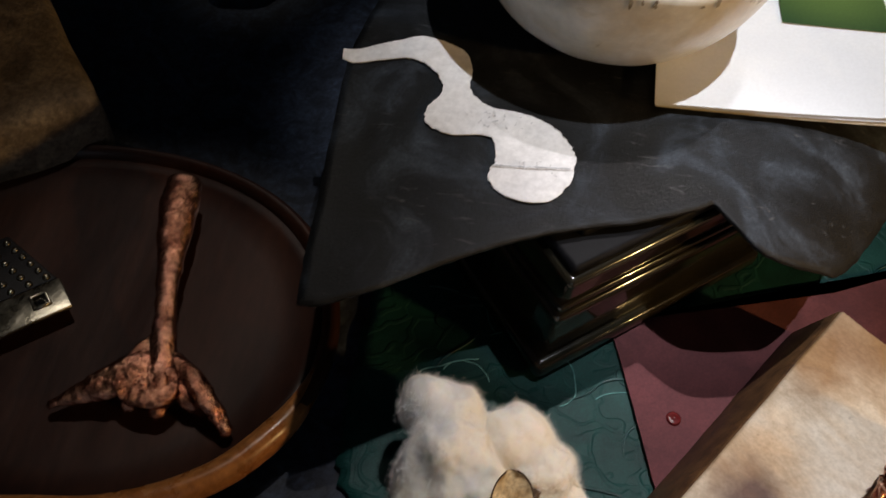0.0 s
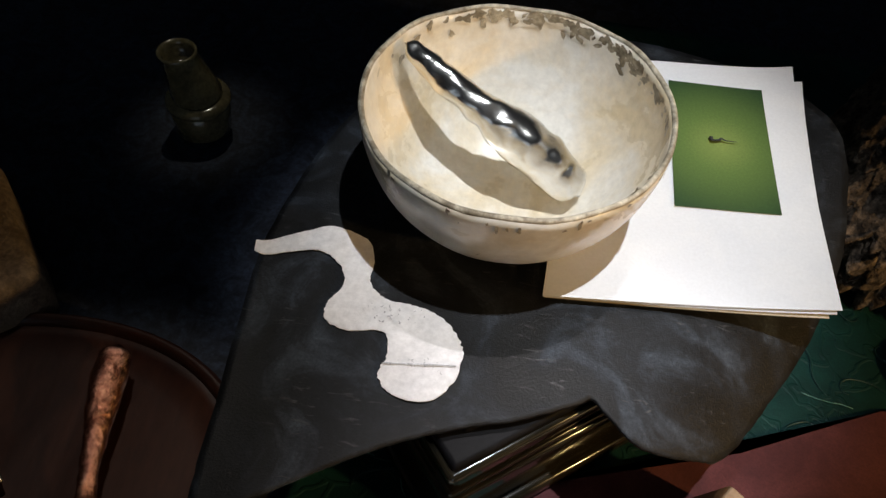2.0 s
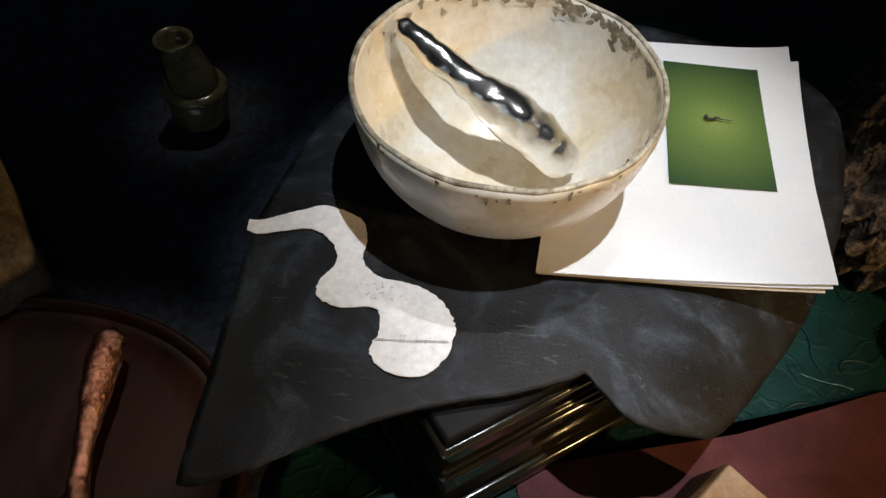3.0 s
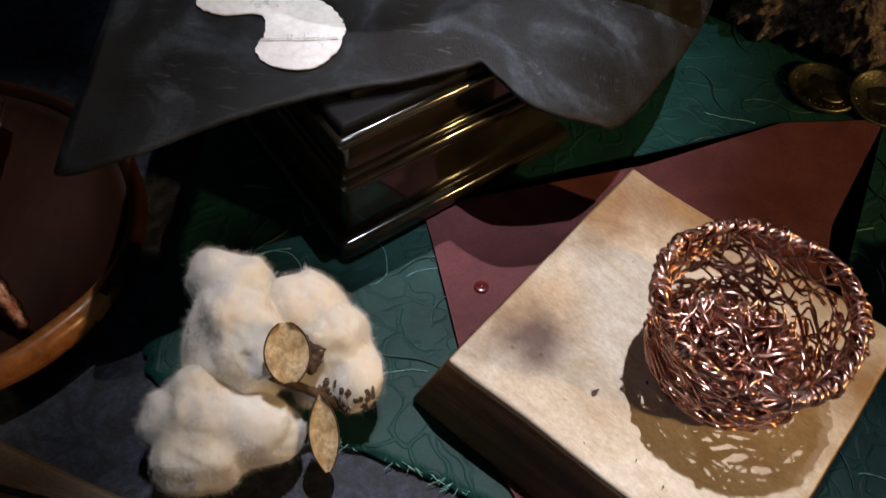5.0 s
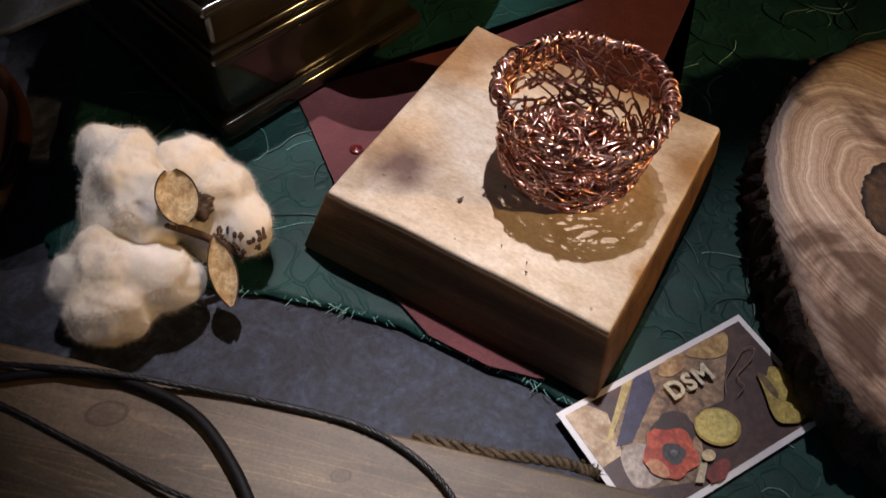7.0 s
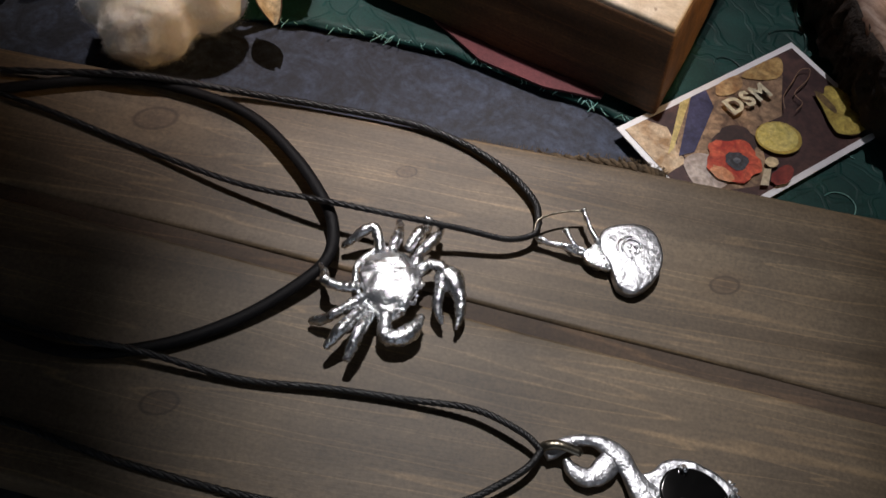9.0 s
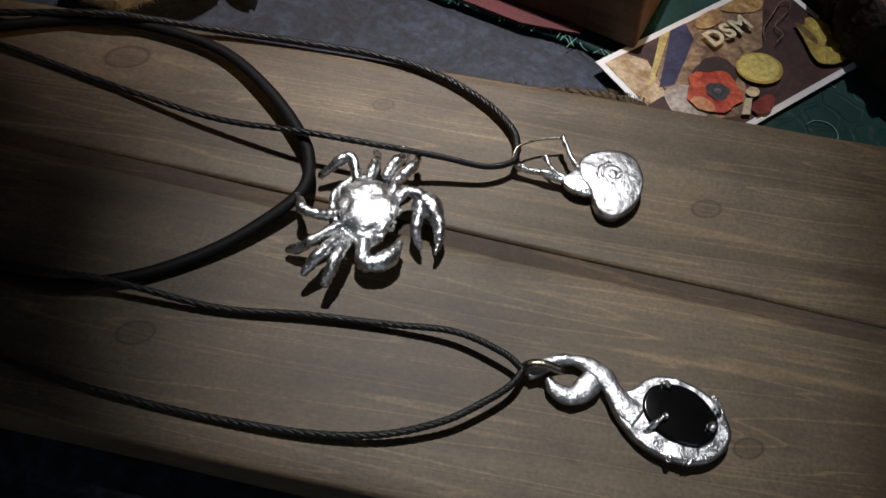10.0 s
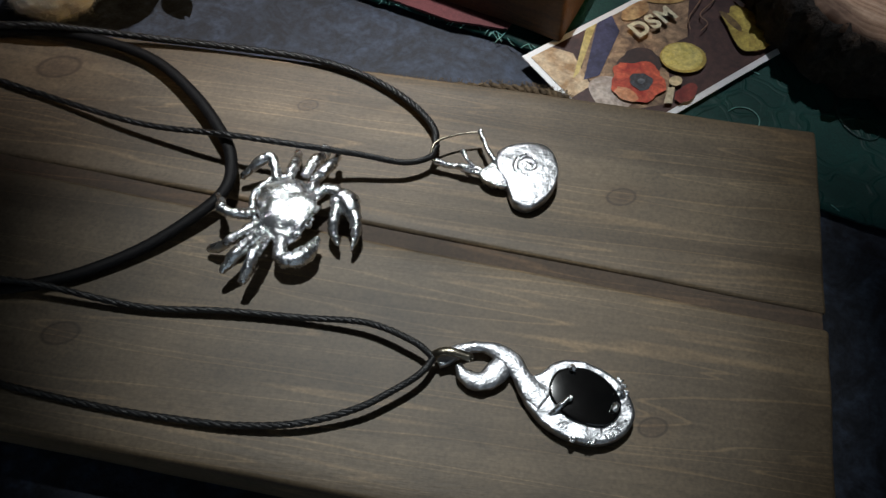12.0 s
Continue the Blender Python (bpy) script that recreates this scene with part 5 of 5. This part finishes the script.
def plank_board():
    t = thing("plank_board", "board of two grey-brown knotty pine planks with a dark gap", "wooden board", pose(0, 0, 0))

    def plank(name, pts, z1, seed):
        bm = bmesh.new()
        slab(bm, [on_board(*p) for p in pts], -0.0005, z1, 0.0013, 3)
        bmesh.ops.subdivide_edges(bm, edges=[e for e in bm.edges if e.calc_length() > 0.04], cuts=14, use_grid_fill=True)
        for v in bm.verts:
            v.co += Vector((0, 0, 0.0004)) * noise.noise(v.co * 40 + Vector((seed, 0, 0))) + 0.0004 * noise.noise_vector(v.co * 70)
        part(name, bm, M_PLANK, t)
    plank("plank", [(-0.06, 0.1052), (0.3112, 0.0820), (0.3145, 0.1515), (-0.06, 0.1519)], TOP - 0.0004, 1)
    plank("plank", [(-0.06, 0.0207), (0.3062, 0.0035), (0.3110, 0.0764), (-0.06, 0.0996)], TOP + 0.0002, 2)
    bm = bmesh.new()
    slab(bm, [on_board(-0.058, 0.0965), on_board(0.3098, 0.0735), on_board(0.3102, 0.0845), on_board(-0.058, 0.1080)], 0.001, 0.0130)
    part("tongue", bm, M_GROOVE, t, "brown tongue in the groove between the planks", smooth=False)


plank_board()


def jute_twine():
    bm = bmesh.new()
    rng = random.Random(2)
    line = spline([(0.210, 0.0870, 0.0035), (0.226, 0.0815, 0.0040), (0.242, 0.0755, 0.0060), (0.256, 0.0715, 0.0065), (0.266, 0.0682, 0.0060), (0.273, 0.0655, 0.0045)], 90)
    for s in range(3):
        pts = [(p[0] + 0.0009 * math.cos(0.45 * i + s * 2.09), p[1] + 0.0009 * math.cos(0.45 * i + s * 2.09), p[2] + 0.0005 + 0.0009 * math.sin(0.45 * i + s * 2.09)) for i, p in enumerate(line)]
        tube(bm, pts, 0.0010, 6, lumps=0.2, seed=s)
    for k in range(420):
        p = line[rng.randrange(90)]
        a = rng.uniform(0, 6.28)
        tube(bm, [(p[0] + 0.001 * j * math.cos(a), p[1] + 0.001 * j * math.sin(a), p[2] + 0.001 + 0.0004 * j) for j in range(4)], 0.0001, 3)
    tagged(part("jute_twine", bm, M_TWINE), "frayed piece of jute twine along the board edge", "twine")


jute_twine()


def cord(t, pts, radius, braid=True):
    line = spline(pts, 150)
    if not braid:
        bm = bmesh.new()
        tube(bm, line, radius, 10, flat=0.75)
        part("cord", bm, M_LEATHER, t, "thick black leather cord")
        return
    for s in range(3):
        out = []
        for i, p in enumerate(line):
            d = line[min(i + 1, 149)] - line[max(i - 1, 0)]
            d /= np.linalg.norm(d)
            w, q = np.array((-d[1], d[0], 0)), 1.1 * i + s * 2.094
            out.append(p + w * radius * 0.42 * math.cos(q) + np.array((0, 0, 1)) * radius * 0.42 * math.sin(q))
        bm = bmesh.new()
        tube(bm, out, radius * 0.66, 6)
        part("cord_strand", bm, M_CORD, t, "black waxed strand")


def silver(name, t, pieces, label="", mat=None):
    bm = bmesh.new()
    for kind, *v in pieces:
        if kind == "tube":
            pts, rad = v
            n = max(14, 9 * len(pts))
            tube(bm, spline(pts, n), [float(q[0]) for q in spline([(r,) for r in rad], n)], 10, lumps=0.07, seed=len(pts))
        else:
            blob(bm, *v)
    for q in bm.verts:
        q.co += 0.0003 * noise.noise_vector(q.co * 330) + 0.00028 * noise.noise_vector(q.co * 900)
    return part(name, bm, mat or M_CAST, t, label)


def domed_plate(outline, z0, thick, rise, n=90, dents=0.0004):
    """A cast plate with an upright edge and a softly domed, dented face."""
    bm = bmesh.new()
    edge = spline(outline, n, True)
    c = sum(edge) / n
    far = max(np.linalg.norm(e - c) for e in edge)

    def face(x, y):
        d = min(1.0, np.linalg.norm(np.array((x, y)) - c) / far)
        return z0 + thick + rise * (1 - d ** 2.6) + dents * noise.noise(Vector((x * 260, y * 260, 1)))
    sheet(bm, outline, thick, face, n, 14)
    bmesh.ops.recalc_face_normals(bm, faces=bm.faces)
    return bm


def crab_pendant():
    t = thing("crab_pendant", "shiny cast silver crab pendant on a black leather cord", "pendant", pose(0, 0, 0))
    cord(t, [(0.0, 0.105, 0.0165), (0.04, 0.117, 0.0165), (0.070, 0.1205, 0.0165), (0.098, 0.1195, 0.0165), (0.119, 0.1110, 0.0170), (0.137, 0.0975, 0.0180), (0.149, 0.0785, 0.0195), (0.156, 0.0605, 0.0205), (0.1578, 0.050, 0.0205), (0.1555, 0.0405, 0.0200), (0.148, 0.034, 0.0190),
              (0.131, 0.026, 0.0170), (0.113, 0.021, 0.0165), (0.098, 0.0198, 0.0165), (0.084, 0.0215, 0.0165), (0.069, 0.028, 0.0165), (0.04, 0.045, 0.0165), (0.0, 0.06, 0.0165)], 0.0019, False)
    z = 0.0212
    shell = [(0.1632, 0.0290), (0.1642, 0.0345), (0.1688, 0.0382), (0.1742, 0.0384), (0.1782, 0.0354), (0.1804, 0.0305), (0.1802, 0.0262), (0.1772, 0.0220), (0.1732, 0.0190), (0.1682, 0.0188), (0.1645, 0.0230)]
    part("shell", domed_plate(shell, z - 0.0012, 0.0016, 0.0028, 90, 0.0007), M_CAST, t)
    silver("shell_rim", t, [("tube", [(0.1668, 0.0182, z), (0.1630, 0.0240, z), (0.1620, 0.0300, z), (0.1634, 0.0355, z), (0.1685, 0.0392, z), (0.1745, 0.0396, z)], [0.0008, 0.0010, 0.0010, 0.0010, 0.0010, 0.0008])])
    low = [(z, z + 0.002, z + 0.001, z - 0.003), (z, z + 0.002, z + 0.002, z + 0.001, z - 0.001), (z, z + 0.001, z - 0.002, z - 0.004), (z, z + 0.002, z - 0.0005), (z, z + 0.002, z)]
    lines = [[(0.1705, 0.0385), (0.1698, 0.0462), (0.1660, 0.0456), (0.1602, 0.0440)], [(0.1622, 0.0282), (0.1572, 0.0280), (0.1535, 0.0302), (0.1535, 0.0338), (0.1526, 0.0378)],
             [(0.1632, 0.0244), (0.1562, 0.0206), (0.1515, 0.0202), (0.1478, 0.0212)], [(0.1630, 0.0212), (0.1562, 0.0146), (0.1512, 0.0108)], [(0.1648, 0.0190), (0.1604, 0.0126), (0.1562, 0.0060)]]
    top = [[(0.1740, 0.0385), (0.1760, 0.0430), (0.1778, 0.0478), (0.1778, 0.0508)], [(0.1785, 0.0385), (0.1828, 0.0438), (0.1862, 0.0466), (0.1872, 0.0490), (0.1858, 0.0502)], [(0.1805, 0.0360), (0.1852, 0.0392), (0.1888, 0.0430), (0.1898, 0.0462)]]
    for k, (pts, hs) in enumerate(zip(lines + top, low + [(z, z, z - 0.002, z - 0.003), (z, z, z - 0.002, z - 0.002, z - 0.002), (z, z + 0.001, z, z)])):
        rad = [0.0019, 0.0014, 0.0016, 0.0010, 0.0008][:len(pts)] if k in (0, 1, 2) else [0.0015, 0.0019, 0.0012, 0.0010, 0.0008][:len(pts)]
        silver("leg", t, [("tube", [(x, y, h) for (x, y), h in zip(pts, hs)], rad)])
    silver("claw", t, [("tube", [(0.1805, 0.0308, z), (0.1842, 0.0322, z + 0.0006), (0.1875, 0.0306, z + 0.0004)], [0.0016, 0.0015, 0.0022]),
                       ("tube", [(0.1868, 0.0312, z), (0.1893, 0.0270, z), (0.1906, 0.0215, z), (0.1900, 0.0165, z - 0.001), (0.1880, 0.0118, z - 0.002)], [0.0020, 0.0036, 0.0021, 0.0016, 0.0005]),
                       ("tube", [(0.1868, 0.0278, z), (0.1848, 0.0222, z), (0.1838, 0.0186, z - 0.001), (0.1842, 0.0140, z - 0.002)], [0.0026, 0.0017, 0.0015, 0.0005])], "large open pincer")
    silver("claw", t, [("tube", [(0.1688, 0.0182, z), (0.1680, 0.0128, z - 0.001), (0.1700, 0.0112, z - 0.001), (0.1748, 0.0122, z - 0.001), (0.1790, 0.0168, z - 0.001)], [0.0020, 0.0024, 0.0026, 0.0028, 0.0010])], "small closed pincer")
    silver("belly", t, [("blob", (0.1692, 0.0200, z - 0.001), (0.0050, 0.0034, 0.0028), (0, 0, -20), 3, 0.2, 300, 3, 0.05)])
    rng = random.Random(6)
    beads = []
    for k in range(22):
        f = k / 21
        x, y = (1 - f) ** 2 * 0.1665 + 2 * f * (1 - f) * 0.1790 + f * f * 0.1808, (1 - f) ** 2 * 0.0188 + 2 * f * (1 - f) * 0.0170 + f * f * 0.0300
        beads.append(("blob", (x + rng.uniform(-0.0008, 0.0008), y + rng.uniform(-0.0008, 0.0008), z + 0.0004), (rng.uniform(0.0006, 0.0013), rng.uniform(0.0006, 0.0010), 0.0007), (0, 0, rng.uniform(0, 180)), 2, 0.2, 500, k, 0.0))
    tagged(silver("granule", t, beads), "melted beads along the shell edge", kind="stuff")
    silver("face", t, [("blob", (0.1800, 0.0340, z), (0.0022, 0.0040, 0.0022), (0, 0, -30), 3, 0.25, 400, 5, 0.05)])


crab_pendant()


def snail_pendant():
    t = thing("snail_pendant", "cast silver snail pendant with spiral shell on a black braided cord", "pendant", pose(0, 0, 0))
    cord(t, [(0.0, 0.14, 0.0162), (0.06, 0.128, 0.0162), (0.098, 0.1185, 0.0200), (0.116, 0.1145, 0.0185), (0.139, 0.1080, 0.0165), (0.162, 0.1005, 0.0160), (0.187, 0.0907, 0.0160), (0.204, 0.0798, 0.0160), (0.216, 0.0660, 0.0165), (0.2215, 0.0530, 0.0175), (0.2205, 0.0440, 0.0185)], 0.0012)
    cord(t, [(0.0, 0.15, 0.016), (0.064, 0.1148, 0.0160), (0.098, 0.0928, 0.0160), (0.131, 0.0708, 0.0185), (0.157, 0.0568, 0.0240), (0.180, 0.0470, 0.0250), (0.196, 0.0425, 0.0225), (0.209, 0.0388, 0.0200), (0.2175, 0.0400, 0.0190), (0.2205, 0.0440, 0.0185)], 0.0010)
    z = 0.0175
    plate = [(0.2392, 0.0385), (0.2440, 0.0402), (0.2490, 0.0402), (0.2540, 0.0388), (0.2562, 0.0350), (0.2562, 0.0300), (0.2550, 0.0255), (0.2520, 0.0210), (0.2478, 0.0178), (0.2430, 0.0165), (0.2392, 0.0188), (0.2385, 0.0225), (0.2385, 0.0270), (0.2372, 0.0325)]
    part("shell", domed_plate(plate, z - 0.0026, 0.0030, 0.0016, 90, 0.0003), M_DULL, t)
    neck = [(0.2385, 0.0362), (0.2400, 0.0310), (0.2405, 0.0268), (0.2382, 0.0254), (0.2340, 0.0272), (0.2318, 0.0298), (0.2316, 0.0322), (0.2342, 0.0335), (0.2362, 0.0350)]
    part("neck", domed_plate(neck, z - 0.0026, 0.0026, 0.0012, 60), M_CAST, t, "bright smooth neck")
    for turns, start, ring in ((9.2, 0.0008, 0.0032), (2.2, 0.0042, 0.0010)):
        pts = []
        for k in range(80):
            f = k / 79
            a, r = 1.4 + turns * f, start + ring * f
            x, y = 0.2470 + r * math.cos(a), 0.0308 + r * math.sin(a)
            pts.append((x, y, z + 0.0021 - 9.0 * r * r))
        bm = bmesh.new()
        tube(bm, pts, 0.00040, 6)
        part("spiral", bm, M_CAST, t, "raised spiral line")
    silver("shell_knob", t, [("blob", (0.2470, 0.0308, z + 0.0016), (0.0022, 0.0022, 0.0006), (0, 0, 0), 3, 0.4, 500, 4, 0.2)], "grainy middle of the spiral")
    silver("tail", t, [("tube", [(0.2335, 0.0318, z - 0.0008), (0.2300, 0.0330, z), (0.2270, 0.0350, z + 0.0004), (0.2235, 0.0368, z), (0.2192, 0.0390, z)], [0.0014, 0.0009, 0.0013, 0.0009, 0.0012])])
    silver("feeler", t, [("tube", [(0.2372, 0.0345, z + 0.001), (0.2355, 0.0408, z + 0.0022), (0.2350, 0.0462, z + 0.003)], [0.0010, 0.0007, 0.0009])])
    silver("feeler", t, [("tube", [(0.2322, 0.0328, z), (0.2292, 0.0360, z + 0.001), (0.2280, 0.0402, z + 0.0016)], [0.0010, 0.0006, 0.0010])])
    bm = bmesh.new()
    tube(bm, spline([(0.2350, 0.0458, 0.0200), (0.2320, 0.0462, 0.0200), (0.2268, 0.0462, 0.0200), (0.2208, 0.0448, 0.0200), (0.2185, 0.0420, 0.0192), (0.2182, 0.0392, 0.0185), (0.2210, 0.0378, 0.0180)], 50), 0.0004, 6)
    part("wire_bail", bm, M_BRASS, t, "thin wire bail")


snail_pendant()


def flat_strip(name, t, line, z):
    """A hammered strip of sheet metal with rounded edges along x, y, half width."""
    pts = spline(line, 60)
    bm = bmesh.new()
    rows = []
    for i, p in enumerate(pts):
        d = pts[min(i + 1, 59)][:2] - pts[max(i - 1, 0)][:2]
        d /= np.linalg.norm(d)
        w = np.array((-d[1], d[0]))
        row = []
        for s, h in ((-1, -0.0008), (-1, 0.0004), (-0.75, 0.0010), (0, 0.0012), (0.75, 0.0010), (1, 0.0004), (1, -0.0008)):
            q = p[:2] + w * p[2] * s
            row.append(bm.verts.new((q[0], q[1], z + h)))
        rows.append(row)
    for r, q in zip(rows, rows[1:]):
        for k in range(7):
            bm.faces.new((r[k], r[(k + 1) % 7], q[(k + 1) % 7], q[k]))
    for r in (rows[0], rows[-1]):
        bm.faces.new(r)
    for v in bm.verts:
        v.co += 0.0003 * noise.noise_vector(v.co * 480)
    return part(name, bm, M_DULL, t)


def eye_pendant():
    t = thing("stone_pendant", "hammered silver swan-curved pendant with oval black stone on cord", "pendant", pose(0, 0, 0))
    cord(t, [(0.0, 0.065, 0.016), (0.05, 0.042, 0.016), (0.069, 0.0325, 0.0160), (0.084, 0.0240, 0.0200), (0.102, 0.0178, 0.0190), (0.127, 0.0070, 0.0165), (0.150, 0.0008, 0.0165), (0.171, -0.0060, 0.0170), (0.188, -0.0122, 0.0190), (0.199, -0.0205, 0.0198), (0.2035, -0.0262, 0.0192)], 0.0010)
    cord(t, [(0.0, 0.035, 0.016), (0.05, 0.012, 0.016), (0.071, 0.0028, 0.0158), (0.084, -0.0045, 0.0158), (0.098, -0.0118, 0.0158), (0.116, -0.0202, 0.0158), (0.132, -0.0268, 0.0162), (0.149, -0.0328, 0.0168), (0.165, -0.0362, 0.0178), (0.180, -0.0360, 0.0190), (0.191, -0.0332, 0.0195), (0.199, -0.0300, 0.0195), (0.2035, -0.0262, 0.0192)], 0.0010)
    z = 0.0178
    flat_strip("curved_neck", t, [(0.2045, -0.0268, 0.0018), (0.2072, -0.0262, 0.0022), (0.2105, -0.0250, 0.0019), (0.2142, -0.0246, 0.0015), (0.2180, -0.0254, 0.0015), (0.2215, -0.0276, 0.0023), (0.2242, -0.0312, 0.0029), (0.2256, -0.0350, 0.0025), (0.2272, -0.0400, 0.0034), (0.2300, -0.0440, 0.0040)], z)
    flat_strip("inner_curl", t, [(0.2098, -0.0290, 0.0010), (0.2104, -0.0318, 0.0017), (0.2126, -0.0342, 0.0022), (0.2158, -0.0348, 0.0026), (0.2190, -0.0334, 0.0032), (0.2220, -0.0310, 0.0030)], z - 0.0003)
    plate = [(0.2256, -0.0368), (0.2310, -0.0362), (0.2350, -0.0342), (0.2400, -0.0342), (0.2448, -0.0366), (0.2492, -0.0405), (0.2516, -0.0448), (0.2524, -0.0490), (0.2520, -0.0528), (0.2490, -0.0563), (0.2435, -0.0582), (0.2378, -0.0575), (0.2322, -0.0545), (0.2278, -0.0500), (0.2250, -0.0440), (0.2244, -0.0392)]
    part("setting", domed_plate(plate, z - 0.0026, 0.0030, 0.0006, 110, 0.0005), M_DULL, t, "hammered oval setting")
    stone = [(0.2318, -0.0405), (0.2348, -0.0372), (0.2392, -0.0368), (0.2438, -0.0386), (0.2472, -0.0422), (0.2490, -0.0466), (0.2488, -0.0502), (0.2462, -0.0530), (0.2420, -0.0540), (0.2374, -0.0522), (0.2334, -0.0488), (0.2314, -0.0442)]
    part("stone", domed_plate(stone, z + 0.0004, 0.0014, 0.0004, 90, 0.0), M_STONE, t, "polished black oval stone")
    for x, y, dx, dy, r in ((0.2302, -0.0478, 0.0062, 0.0026, 0.0009), (0.2388, -0.0364, 0.0006, -0.0018, 0.0009), (0.2482, -0.0490, -0.0020, -0.0022, 0.0009), (0.2510, -0.0468, -0.0022, 0.0006, 0.0007)):
        silver("prong", t, [("tube", [(x, y, z), (x + dx * 0.5, y + dy * 0.5, z + 0.0028), (x + dx, y + dy, z + 0.0030)], [r, r, r * 0.9])])
    bm = bmesh.new()
    rng = random.Random(8)
    for k in range(26):
        a = rng.uniform(-2.4, 0.35)
        x, y = 0.2402 + 0.0120 * math.cos(a) + rng.uniform(-0.0006, 0.0006), -0.0462 + 0.0112 * math.sin(a) + rng.uniform(-0.0006, 0.0006)
        blob(bm, (x, y, z + 0.0006), (rng.uniform(0.0004, 0.0010), rng.uniform(0.0003, 0.0006), 0.0004), (0, 0, rng.uniform(0, 180)), 2, 0.3, 600, k)
    tagged(part("granule", bm, M_CAST, t), "small melted granules round the stone", kind="stuff")
    bm = bmesh.new()
    tube(bm, spline([(0.2030, -0.0262, z), (0.2046, -0.0256, z + 0.0026), (0.2082, -0.0262, z + 0.0034), (0.2132, -0.0288, z + 0.0026)], 20), 0.0013, 8, flat=0.6)
    part("bail", bm, M_BRASS, t, "wire bail with a warm tint")


eye_pendant()
pebble()
